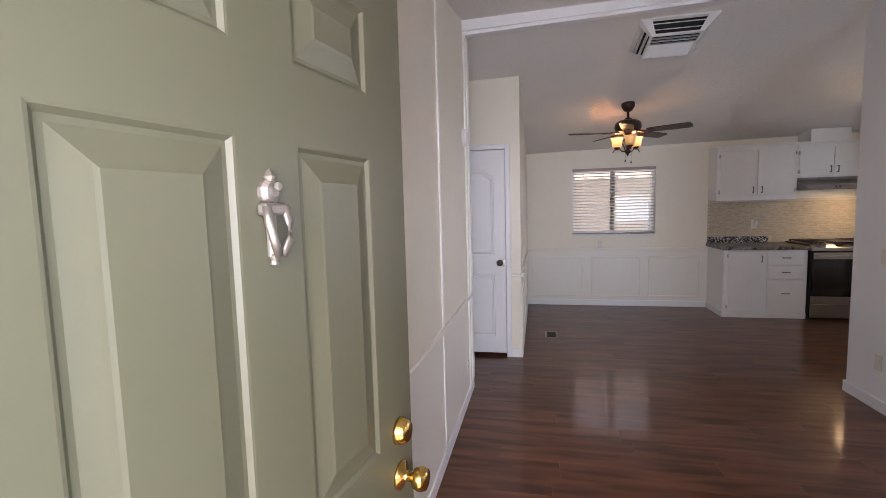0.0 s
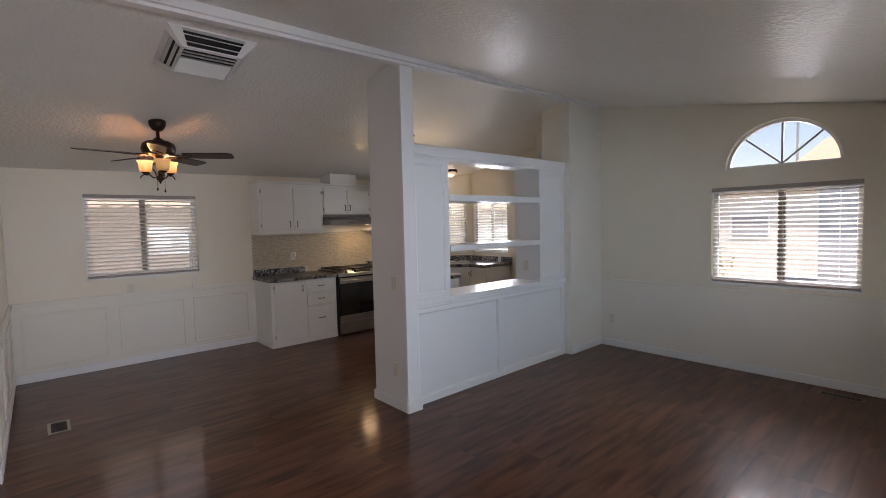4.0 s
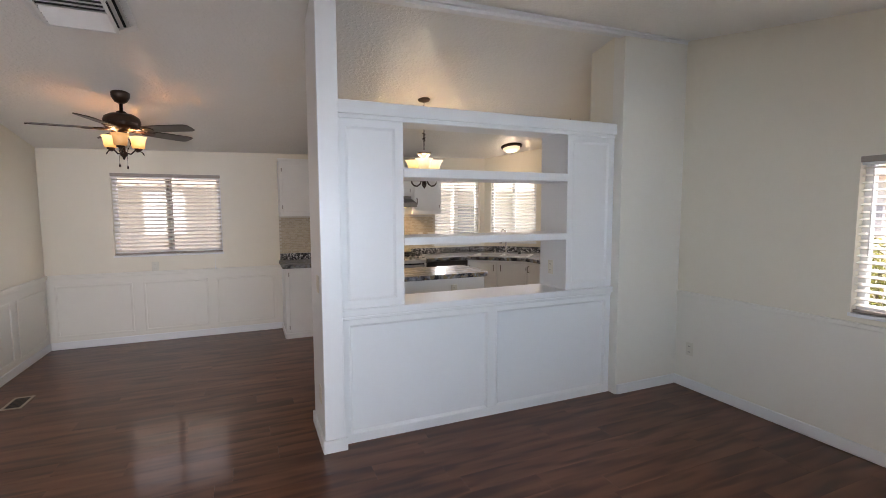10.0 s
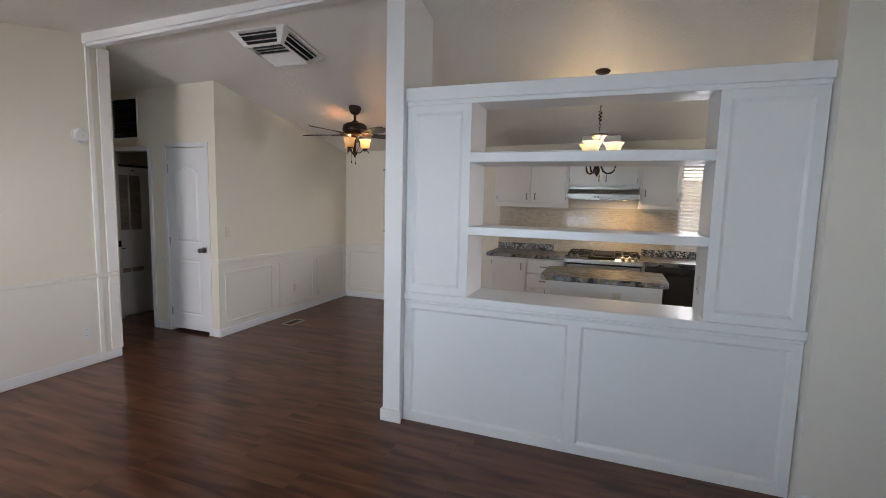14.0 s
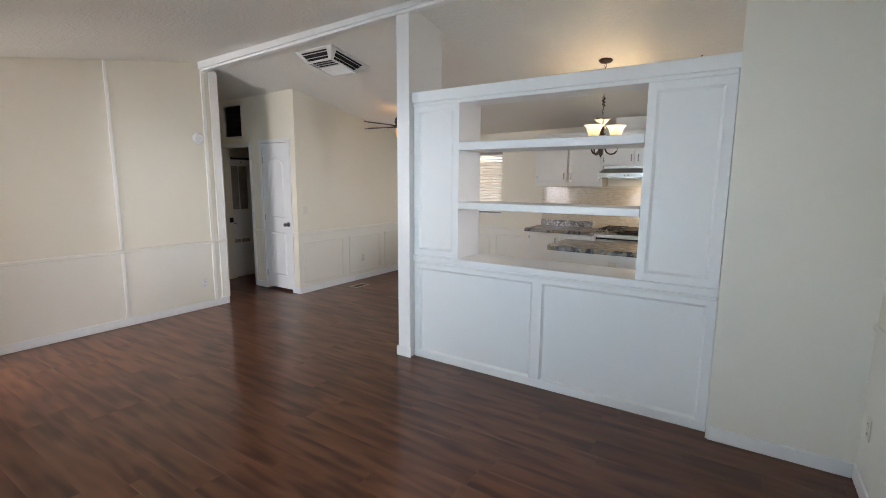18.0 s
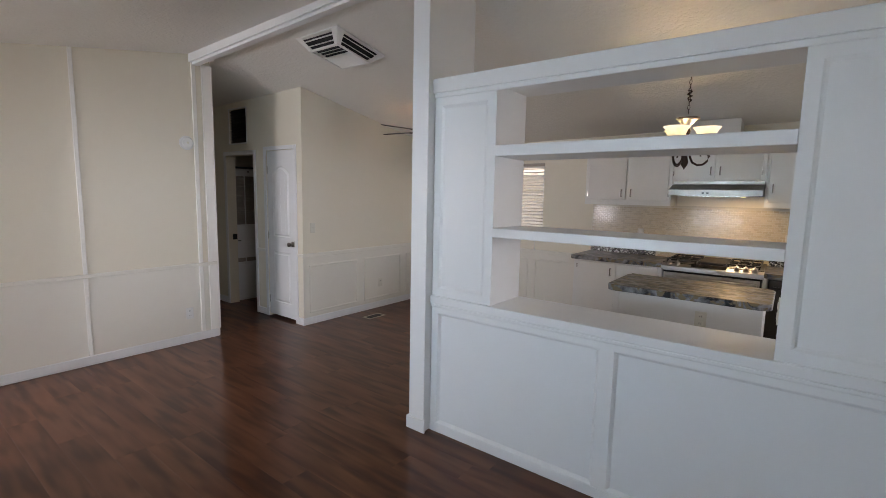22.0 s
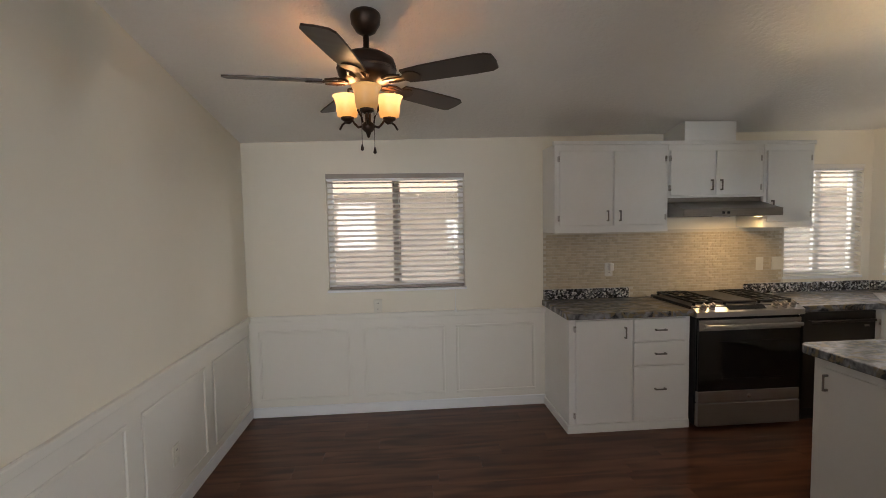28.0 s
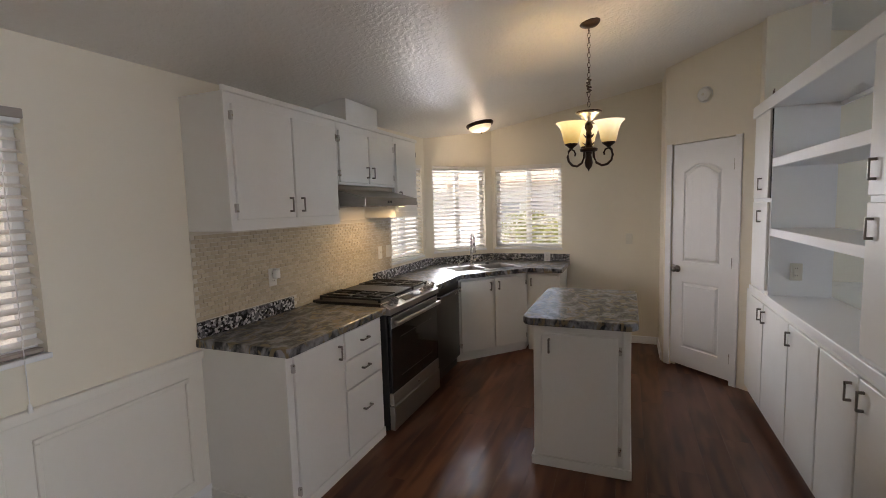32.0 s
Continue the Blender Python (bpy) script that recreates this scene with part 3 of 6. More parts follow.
rail(XD + 0.026, 2.4, YN - 0.026, YN, 0.815, 0.045)
rail(CD[1] + 0.05, XD, YC - 0.018, YC, 0.815)
rail(HD[1] + 0.05, CD[0] - 0.05, YC - 0.018, YC, 0.815)


# wainscot sheets below the rails, 4 mm proud
def sheet(x0, x1, y0, y1, z1):
    return solid("trim", box(x0, x1, y0, y1, BB, z1), WAINSCOT, "white painted wainscot panel", "wainscot")


sheet(XW, XW + 0.004, YS, 3.742, 0.768)
sheet(XE - 0.004, XE, YS, 3.575, 0.805)
solid("trim", moved(box(DOOR[1] + 0.07, XE, YS, YS + 0.004, BB, 0.805), SKEW), WAINSCOT, "white painted wainscot panel", "wainscot")
sheet(XD, XD + 0.004, YC - 0.004, YN, 0.793)
sheet(XD + 0.004, 2.4, YN - 0.004, YN, 0.793)


def batten(x0, x1, y0, y1, z0, z1):
    return solid("trim", box(x0, x1, y0, y1, z0, z1, 0.003), BATTEN_LIT, "narrow wall batten in brightened paint", "trim")


for y in (2.62,):
    batten(XW, XW + 0.01, y - 0.016, y + 0.016, BB, 0.768)
    batten(XW, XW + 0.01, y - 0.016, y + 0.016, 0.803, ceil_z(y, XW))
for y0, y1 in ((3.56, 3.6), (3.655, 3.742)):
    batten(XW, XW + 0.016, y0, y1, BB, 0.768)
    batten(XW, XW + 0.016, y0, y1, 0.803, 2.76)
batten(XW - T - 0.01, XW + 0.016, 3.742, 3.757, BB, 2.76)
for x in (3.55, 4.77):
    solid("trim", moved(box(x - 0.014, x + 0.014, YS, YS + 0.01, 0.84 if x == 4.77 else 1.86, 2.36, 0.003), SKEW), BATTEN_LIT, "narrow wall batten in brightened paint", "trim")


def panel_frame(name, p0, p1, z0, z1, wall):
    """Picture-frame moulding on a wall: along y on wall 'x', along x on wall 'y'."""
    w, d = 0.022, 0.012
    out = []
    for a, b, c, e in ((p0, p1, z0, z0 + w), (p0, p1, z1 - w, z1), (p0, p0 + w, z0 + w, z1 - w), (p1 - w, p1, z0 + w, z1 - w)):
        out.append(box(XD + 0.004, XD + 0.004 + d, a, b, c, e, 0.004) if wall == "x" else box(a, b, YN - 0.004 - d, YN - 0.004, c, e, 0.004))
    return solid("trim", joined(*out), WAINSCOT, "white picture-frame moulding on the wainscot", "moulding", "wainscot mouldings")


for a, b in ((4.62, 5.35), (5.47, 6.16), (6.28, 6.95)):
    panel_frame("trim", a, b, 0.135, 0.70, "x")
for a, b in ((0.03, 0.755), (0.865, 1.54), (1.635, 2.31)):
    panel_frame("trim", a, b, 0.135, 0.715, "y")


def casing(x0, x1, z1, y, w=0.055, d=0.014):
    """Flat casing round a doorway in a wall along x, on its south face."""
    bm = joined(box(x0 - w, x0, y - d, y, 0, z1 + w, 0.003), box(x1, x1 + w, y - d, y, 0, z1 + w, 0.003), box(x0, x1, y - d, y, z1, z1 + w, 0.003))
    return solid("trim", bm, WHITE, "white painted door casing", "trim")


casing(CD[0], CD[1], CD[2], YC, 0.045)
casing(HD[0], HD[1], HD[2], YC, 0.05)
solid("trim", moved(joined(box(DOOR[0] - 0.055, DOOR[0], YS, YS + 0.014, 0, DOOR[2] + 0.055), box(DOOR[1], DOOR[1] + 0.06, YS, YS + 0.014, 0, DOOR[2] + 0.055),
                     box(DOOR[0], DOOR[1], YS, YS + 0.014, DOOR[2], DOOR[2] + 0.055)), SKEW), WHITE, "white painted entry door casing", "trim")
solid("trim", moved(box(DOOR[0], DOOR[1], YS - T, YS, -0.008, 0.012, 0.004), SKEW), NICKEL, "metal door threshold", "threshold")

# ---- windows, blinds, doors ----
def window(name, u0, u1, z0, z1, m, label, bar=None):
    """A sliding window in a wall: local x along the wall, y outwards, from the inner face."""
    w = thing(name, m, label, "window", kind="structure")
    f = 0.045
    d0, d1 = 0.06, 0.11
    part("window_frame", joined(box(u0, u1, d0, d1, z0, z0 + f, 0.004), box(u0, u1, d0, d1, z1 - f, z1, 0.004),
                                box(u0, u0 + f, d0, d1, z0 + f, z1 - f, 0.004), box(u1 - f, u1, d0, d1, z0 + f, z1 - f, 0.004)), VINYL, w, local=True)
    c = (u0 + u1) / 2
    part("mullion", box(c - 0.03, c + 0.03, d0 + 0.005, d1 - 0.005, z0 + f, z1 - f, 0.004), bar or VINYL, w, local=True)
    for a, b, d in ((u0 + f, c - 0.03, 0.078), (c + 0.03, u1 - f, 0.088)):
        p = part("pane", box(a, b, d, d + 0.004, z0 + f, z1 - f), GLASS, w, local=True)
        p.visible_shadow = False
    part("window_sill", box(u0 - 0.01, u1 + 0.01, -0.012, d0, z0 - 0.018, z0 + 0.004, 0.003), WHITE, w, local=True)
    return w


def blind(u0, u1, z0, z1, m, tilt, label, valance=SLAT, wand=-1, depth=0.03):
    """A slatted blind: head rail, valance, slats, ladder cords, bottom rail, wand."""
    b = thing("window_blind", m, label, "blind", "window blinds")
    part("head_rail", box(u0, u1, depth - 0.025, depth + 0.025, z1 - 0.05, z1, 0.003), VINYL, b, local=True)
    part("valance", box(u0 - 0.003, u1 + 0.003, depth - 0.038, depth - 0.03, z1 - 0.034, z1 + 0.003, 0.003), valance, b, local=True)
    part("bottom_rail", box(u0 + 0.002, u1 - 0.002, depth - 0.022, depth + 0.022, z0 + 0.004, z0 + 0.022, 0.004), valance, b, local=True)
    n = int((z1 - z0 - 0.1) / 0.0415)
    bm = bmesh.new()
    # slightly crowned slat
    hw = 0.0245
    prof = [(-hw, 0), (-hw * 0.4, 0.0022), (hw * 0.4, 0.0022), (hw, 0)]
    rings = [[bm.verts.new((x, y, z + s)) for s in (0, -0.0026) for y, z in (prof if s == 0 else prof[::-1])] for x in (u0 + 0.004, u1 - 0.004)]
    bm.faces.new(rings[0])
    bm.faces.new(rings[1])
    k = len(rings[0])
    for i in range(k):
        bm.faces.new((rings[0][i], rings[0][(i + 1) % k], rings[1][(i + 1) % k], rings[1][i]))
    bmesh.ops.recalc_face_normals(bm, faces=bm.faces)
    me = bpy.data.meshes.new("slat")
    bm.to_mesh(me)
    bm.free()
    me.materials.append(SLAT)
    rnd = random.Random(int(u0 * 100) + int(z0 * 77))
    for i in range(n):
        s = new("slat", me)
        s.parent = b
        s.matrix_basis = pose(0, depth, z0 + 0.05 + (z1 - z0 - 0.115) * i / (n - 1) + rnd.uniform(-0.0006, 0.0006), tilt + rnd.uniform(-0.9, 0.9), rnd.uniform(-0.05, 0.05), 0)
    for u in (u0 + 0.13, u1 - 0.13) if u1 - u0 < 0.9 else (u0 + 0.15, (u0 + u1) / 2 + 0.02, u1 - 0.15):
        for d in (-0.026, 0.026):
            part("ladder_cord", tube([(u, depth + d, z0 + 0.02), (u, depth + d, z1 - 0.05)], 0.0012, 5), SLAT, b, local=True)
    if wand:
        u = u0 + 0.07 if wand < 0 else u1 - 0.09
        part("tilt_wand", tube([(u, depth - 0.042, z1 - 0.07), (u, depth - 0.046, z1 - 0.07 - 0.55 * (z1 - z0))], 0.004, 6), PLASTIC if wand < 0 else SLAT, b, local=True)
    return b


M_N = pose(0, YN, 0)
M_S = SKEW @ Matrix(((-1, 0, 0, 0), (0, -1, 0, YS), (0, 0, 1, 0), (0, 0, 0, 1)))
M_E = Matrix(((0, 1, 0, XE), (-1, 0, 0, 0), (0, 0, 1, 0), (0, 0, 0, 1)))
M_K = Matrix(((0, 1, 0, XK), (-1, 0, 0, 0), (0, 0, 1, 0), (0, 0, 0, 1)))
window("window_1", *WIN_N, M_N, "white sliding dining room window", DARKBAR)
blind(WIN_N[0] + 0.004, WIN_N[1] - 0.004, WIN_N[2] + 0.004, WIN_N[3] - 0.004, M_N, 18, "white slatted blind, slats open, in dining window", TAUPE, 0)
window("window_2", *WIN_K1, M_N, "white sliding window behind the kitchen counter")
blind(WIN_K1[0], WIN_K1[1], WIN_K1[2], WIN_K1[3], M_N, 24, "white slatted blind, slats open, beside upper cabinet", SLAT, 0)
window("window_3", *WIN_K2, BAY, "white sliding window over the corner sink")
blind(WIN_K2[0], WIN_K2[1], WIN_K2[2], WIN_K2[3], BAY, 22, "white slatted blind, slats open, over the sink", SLAT, 1)
window("window_4", -WIN_K3[1], -WIN_K3[0], WIN_K3[2], WIN_K3[3], M_K, "white sliding kitchen end window")
blind(-WIN_K3[1], -WIN_K3[0], WIN_K3[2], WIN_K3[3], M_K, 20, "white slatted blind, slats open, in kitchen end window", SLAT, 1)
window("window_5", -WIN_E[1], -WIN_E[0], WIN_E[2], WIN_E[3], M_E, "white sliding living room window", DARKBAR)
blind(-WIN_E[1] + 0.004, -WIN_E[0] - 0.004, WIN_E[2] + 0.004, WIN_E[3] - 0.002, M_E, 15, "white slatted blind, slats open, under arched window", TAUPE, -1)
window("window_6", -WIN_S[1], -WIN_S[0], WIN_S[2], WIN_S[3], M_S, "white sliding window beside the entry")
blind(-WIN_S[1] + 0.004, -WIN_S[0] - 0.004, WIN_S[2] + 0.004, WIN_S[3] - 0.002, M_S, 14, "white slatted blind beside the entry door", SLAT, -1)


def arched_window():
    w = thing("window_7", M_E, "half-round window with three spokes, over blind", "window", kind="structure")
    c, r, h, z0 = -(ARCH[0] + ARCH[1]) / 2, (ARCH[1] - ARCH[0]) / 2, ARCH[3] - ARCH[2], ARCH[2]
    def line(k, n=32, grow=0.0):
        return c - (r + grow) * math.cos(math.pi * k / n), z0 + (h + grow) * math.sin(math.pi * k / n)
    bm = bmesh.new()
    n = 32
    for k in range(n):
        a, b, a2, b2 = line(k), line(k + 1), line(k, grow=-0.028), line(k + 1, grow=-0.028)
        vs = [[bm.verts.new((x, d, z)) for x, z in (a, b, b2, a2)] for d in (0.05, 0.1)]
        for f in ((vs[0]), (vs[1]), (vs[0][2], vs[0][3], vs[1][3], vs[1][2])):
            bm.faces.new(f)
    part("window_frame", joined(bm, box(c - r, c + r, 0.05, 0.1, z0, z0 + 0.022)), VINYL, w, local=True)
    for a in (45, 90, 135):
        e = Vector((c + (r - 0.02) * math.cos(radians(a)), 0, z0 + (h - 0.02) * math.sin(radians(a))))
        s = Vector((c, 0, z0 + 0.02))
        way = (e - s).normalized()
        side = Vector((-way.z, 0, way.x)) * 0.008
        bar = upright([(p.x, p.z) for p in (s - side, e - side, e + side, s + side)], 0.066, 0.086)
        part("spoke", bar, GREYSIDE, w, local=True)
    pane = upright([line(k, grow=-0.02) for k in range(n + 1)], 0.074, 0.078)
    p = part("pane", pane, GLASS, w, local=True)
    p.visible_shadow = False


arched_window()
# pull cord of the dining blind
cord = thing("blind_cord", (1.632, 6.975, 0.83), "white blind pull cord with tassel", "cord")
part("cord", tube([(1.632, 6.972, 0.86), (1.632, 6.975, 1.9)], 0.002, 6), PLASTIC, cord)
part("tassel", lathe([(0.003, 0.035), (0.008, 0.02), (0.009, 0.0)], 10, (1.632, 6.972, 0.83)), PLASTIC, cord)


def raised(x0, x1, z0, z1, y, out, rise=0.007, edge=0.035, arch=0.0):
    """A raised field: sloping edges up to a flat face. out: -1 or 1, the way it faces along y; arch: rise of its top."""
    def ring(g, d):
        n = 12 if arch else 1
        pts = [(x0 + g, z0 + g), (x1 - g, z0 + g)]
        for k in range(n + 1):
            u = k / n
            pts.append((x1 - g + (x0 - x1 + 2 * g) * u, z1 - g + arch * math.sin(math.pi * u)))
        return [(x, y + out * d, z) for x, z in pts]
    bm = bmesh.new()
    loops = [[bm.verts.new(p) for p in ring(g, d)] for g, d in ((0, 0.0), (0.004, -0.0008), (0.01, -0.0068), (0.017, -0.0068), (edge * 0.9, rise * 0.3), (edge, rise))]
    k = len(loops[0])
    for a, b in zip(loops, loops[1:]):
        for i in range(k):
            bm.faces.new((a[i], a[(i + 1) % k], b[(i + 1) % k], b[i]))
    bm.faces.new(loops[-1])
    return bm


def door_slab(x0, x1, z0, z1, y, t, fields):
    """A slab with sunk openings where the moulded panels lie, from y to y + t. fields: (x0, x1, z0, z1, arch)."""
    xs = sorted({x0, x1, *(f[k] for f in fields for k in (0, 1))})
    zs = sorted({z0, z1, *(f[k] for f in fields for k in (2, 3))})
    out = [box(x0, x1, y + 0.008, y + t - 0.008, z0, z1)]
    for a, b in zip(xs, xs[1:]):
        for c, d in zip(zs, zs[1:]):
            mx, mz = (a + b) / 2, (c + d) / 2
            if not any(f[0] < mx < f[1] and f[2] < mz < f[3] for f in fields):
                out += [box(a, b, y, y + 0.008, c, d), box(a, b, y + t - 0.008, y + t, c, d)]
    return joined(*out)


def knob_set(parent, x, z, y, out, mat, r=0.026):
    k = part("doorknob", moved(lathe([(0.032, 0), (0.032, 0.006), (0.012, 0.012), (0.011, 0.03), (r * 0.8, 0.036), (r, 0.05), (r * 0.85, 0.064), (0.0, 0.068)], 22),
                               pose(x, y, z, 90 if out < 0 else -90)), mat, parent, smooth=True, local=True)
    return k


def moulded_door(name, m, w, h, label, knob_x, hinges_x, under=0.0, cls="door"):
    """A two-panel moulded door with an arched upper panel; local y = 0 is its front, facing -y."""
    d = thing(name, m, label, "door", kind="structure")
    mg = w * 0.19
    low = (mg, w - mg, 0.2, 0.82)
    top = (mg, w - mg, 1.0, h - 0.25)
    arch = 0.07
    part("leaf", door_slab(0, w, under, h, 0, 0.035, [low[:4], (top[0], top[1], top[2], top[3] + arch)]), WHITE, d, local=True)
    part("panel", raised(*low, 0.0, -1), WHITE, d, local=True)
    part("panel", raised(*top, 0.0, -1, arch=arch), WHITE, d, local=True)
    # spandrels above the arch
    for s in (0, 1):
        pts = [(top[s], top[3]), (top[s], top[3] + arch)]
        arcp = []
        for k in range(7):
            u = k / 12
            x = top[0] + (top[1] - top[0]) * (u if s == 0 else 1 - u)
            arcp.append((x, top[3] + arch * math.sin(math.pi * u)))
        pts = [(top[s], top[3] + arch)] + arcp[::-1] if s == 0 else [(top[s], top[3] + arch)] + arcp[::-1]
        part("spandrel", upright(pts, 0.0, 0.008), WHITE, d, local=True)
    for k in (1, 2, 3):
        x = top[0] + (top[1] - top[0]) * k / 4
        part("groove", box(x - 0.003, x + 0.003, -0.0075, -0.0045, top[2] + 0.04, top[3] - 0.02), PANEL, d, local=True)
    knob_set(d, knob_x, 0.93, 0.0, -1, PULL)
    part("latch", box(knob_x + (0.035 if knob_x > w / 2 else -0.05), knob_x + (0.05 if knob_x > w / 2 else -0.035), -0.006, 0.002, 0.9, 0.97), NICKEL, d, local=True)
    for z in (0.22, h / 2, h - 0.22):
        part("hinge", joined(box(hinges_x - 0.008, hinges_x + 0.008, -0.004, 0.004, z - 0.045, z + 0.045),), NICKEL, d, local=True)
    return d


moulded_door("door_1", pose(CD[0] + 0.004, YC + 0.006, 0.0), CD[1] - CD[0] - 0.008, CD[2] - 0.006, "white two-panel closet door, closed", CD[1] - CD[0] - 0.065, 0.004, 0.035)
moulded_door("door_2", PAN @ pose(PD[0] + 0.004, 0.006, 0), PD[1] - PD[0] - 0.008, PD[2] - 0.006, "white two-panel pantry door, closed", 0.065, PD[1] - PD[0] - 0.012, 0.03)
# pantry casing
bm = joined(box(PD[0] - 0.055, PD[0], -0.014, 0, 0, PD[2] + 0.004), box(PD[1], PD[1] + 0.055, -0.014, 0, 0, PD[2] + 0.004))
solid("trim", moved(bm, PAN), WHITE, "white painted pantry door casing", "trim")


def entry_door():
    """The green six-panel door, open against the west wall: local x from hinge to free edge, y = 0 its outer face."""
    d = thing("door_3", pose(-0.322, 0.276, 0.0, 0, 0, 80.7), "sage green six-panel entry door, standing open", "door", kind="structure")
    w, h, t = 0.866, 2.02, 0.044
    f = []
    for a, b in ((0.157, 0.381), (0.502, 0.72)):
        f += [(a, b, 0.28, 0.8), (a, b, 0.975, 1.588), (a, b, 1.706, 1.866)]
    part("leaf", door_slab(0, w, 0.015, h, 0, t, f), GREEN, d, local=True)
    for p in f:
        part("panel", raised(*p, 0.0, -1, 0.0025, 0.055), GREEN, d, local=True)
        part("panel", raised(*p, t, 1, 0.0025, 0.055), GREEN, d, local=True)
    knob_set(d, w - 0.065, 0.885, 0.0, -1, BRASS, 0.027)
    knob_set(d, w - 0.065, 0.885, t, 1, BRASS, 0.027)
    part("deadbolt", moved(lathe([(0.031, 0), (0.031, 0.006), (0.024, 0.02), (0.022, 0.024), (0.0, 0.025)], 22), pose(w - 0.065, 0, 0.99, 90)), BRASS, d, smooth=True, local=True)
    part("latch_plate", box(w, w + 0.002, 0.01, 0.034, 0.86, 0.95), BRASS, d, local=True)
    kx, kz = 0.432, 1.485
    S = Matrix.Translation((kx, 0, kz)) @ Matrix.Scale(0.66, 4)
    kn = part("knocker", moved(joined(moved(lathe([(0.028, 0), (0.028, 0.01), (0.021, 0.02), (0.01, 0.024), (0.0, 0.024)], 18), pose(0, 0, 0.045, 90)),
                                      box(-0.034, 0.034, -0.028, 0, -0.004, 0.022, 0.007, 2),
                                      box(-0.012, 0.012, -0.014, 0, -0.095, 0.005, 0.004),
                                      lathe([(0.0, -0.014), (0.01, -0.008), (0.007, 0.0), (0.012, 0.012), (0.005, 0.02)], 12, (0, -0.01, -0.1)),
                                      lathe([(0.008, 0.0), (0.014, 0.012), (0.008, 0.022), (0.0, 0.03)], 12, (0, -0.01, 0.066))), S), PEWTER, d, "aged silver door knocker", local=True)
    for s in (-1, 1):
        part("striker", moved(tube([(s * 0.027, -0.022, 0.015), (s * 0.031, -0.03, -0.02), (s * 0.024, -0.034, -0.055), (s * 0.006, -0.028, -0.088)], 0.0095, 8), S), PEWTER, kn, smooth=True, local=True)
    part("peephole", moved(lathe([(0.006, 0), (0.006, 0.004), (0.004, 0.005)], 14), pose(kx, -0.019, kz + 0.037, 90)), PEWTER, d, local=True)
    for z in (0.2, 1.02, 1.84):
        part("hinge", tube([(-0.006, t / 2, z - 0.05), (-0.006, t / 2, z + 0.05)], 0.007), BRASS, d, local=True)
    part("weather_strip", box(0.0, w, 0.004, t - 0.004, 0.004, 0.015), BLACK, d, local=True)


entry_door()

# ---- room divider with open shelves ----
UX0, UX1, OX0, OX1 = 2.545, 4.785, 2.978, 4.322
UY0, UY1 = 3.655, 4.0
divider = thing("room_divider", (3.6, 3.8, 0), "white painted half-wall divider with open shelves and cabinets", "room divider")
part("end_post", box(2.42, 2.54, 3.605, 4.07, 0, 2.9, 0.0), WHITE, divider)
part("corner_trim", box(2.418, 2.545, 3.588, 3.604, 0, 2.84, 0.003), WHITE, divider)
part("post_base", box(2.405, 2.419, 3.59, 4.085, 0, BB, 0.004), WHITE, divider)
part("post_base", box(2.405, 2.56, 3.574, 3.588, 0, BB, 0.004), WHITE, divider)
part("post_base", box(2.419, 2.54, 4.071, 4.085, 0, BB, 0.004), WHITE, divider)
part("lower_wall", box(UX0, UX1, 3.672, 3.70, 0, 0.86), PANEL, divider)
for x0, x1 in ((UX0, 2.59), (3.625, 3.69), (4.74, UX1)):
    part("stile", box(x0, x1, 3.655, 3.671, 0.055, 0.80), WHITE, divider)
part("top_rail", box(UX0, UX1, 3.655, 3.671, 0.80, 0.845), WHITE, divider)
part("bottom_rail", box(UX0, UX1, 3.652, 3.671, -0.004, 0.055), WHITE, divider)


def cove(x0, x1, z0, z1, y0, y1, w):
    """A mitred sloping moulding round a sunk panel: from the frame's face at y0 down to the panel at y1."""
    bm = bmesh.new()
    rings = []
    for g, y in ((-0.001, y0 - 0.0015), (w * 0.25, y0 - 0.001), (w * 0.6, (y0 + y1) / 2), (w, y1 - 0.0005)):
        rings.append([bm.verts.new(p) for p in ((x0 + g, y, z0 + g), (x1 - g, y, z0 + g), (x1 - g, y, z1 - g), (x0 + g, y, z1 - g))])
    for p, q in zip(rings, rings[1:]):
        for k in range(4):
            bm.faces.new((p[k], p[(k + 1) % 4], q[(k + 1) % 4], q[k]))
    return bm


for x0, x1 in ((2.59, 3.625), (3.69, 4.74)):
    part("panel_moulding", cove(x0, x1, 0.055, 0.80, 3.655, 3.672, 0.022), WHITE, divider)
part("ledge", box(UX0 - 0.002, UX1 + 0.01, 3.635, UY1 + 0.012, 0.855, 0.905, 0.006, 2), WHITE, divider, "white painted ledge with glossy top")
part("ledge_moulding", box(UX0, UX1, 3.642, 3.668, 0.832, 0.856, 0.006), WHITE, divider)


def pilaster(x0, x1):
    """A square pier with a framed, sunk panel on its front."""
    p = part("pilaster", box(x0, x1, UY0 + 0.009, UY1, 0.905, 2.148), WHITE, divider)
    a, b, c, e = x0 + 0.045, x1 - 0.05, 0.95, 2.08
    for u0, u1 in ((x0, a), (b, x1)):
        part("stile", box(u0, u1, UY0, UY0 + 0.0095, 0.905, 2.148), WHITE, p)
    for v0, v1 in ((0.905, c), (e, 2.148)):
        part("rail", box(a, b, UY0, UY0 + 0.0095, v0, v1), WHITE, p)
    part("panel_moulding", cove(a, b, c, e, UY0, UY0 + 0.009, 0.024), WHITE, p)
    return p


pilaster(UX0, OX0)
pilaster(OX1, UX1)
part("cap", box(UX0 - 0.012, UX1 + 0.012, 3.635, UY1 + 0.02, 2.148, 2.232, 0.004), WHITE, divider)
part("cap_moulding", box(UX0, UX1, 3.643, 3.656, 2.12, 2.149, 0.004), WHITE, divider)
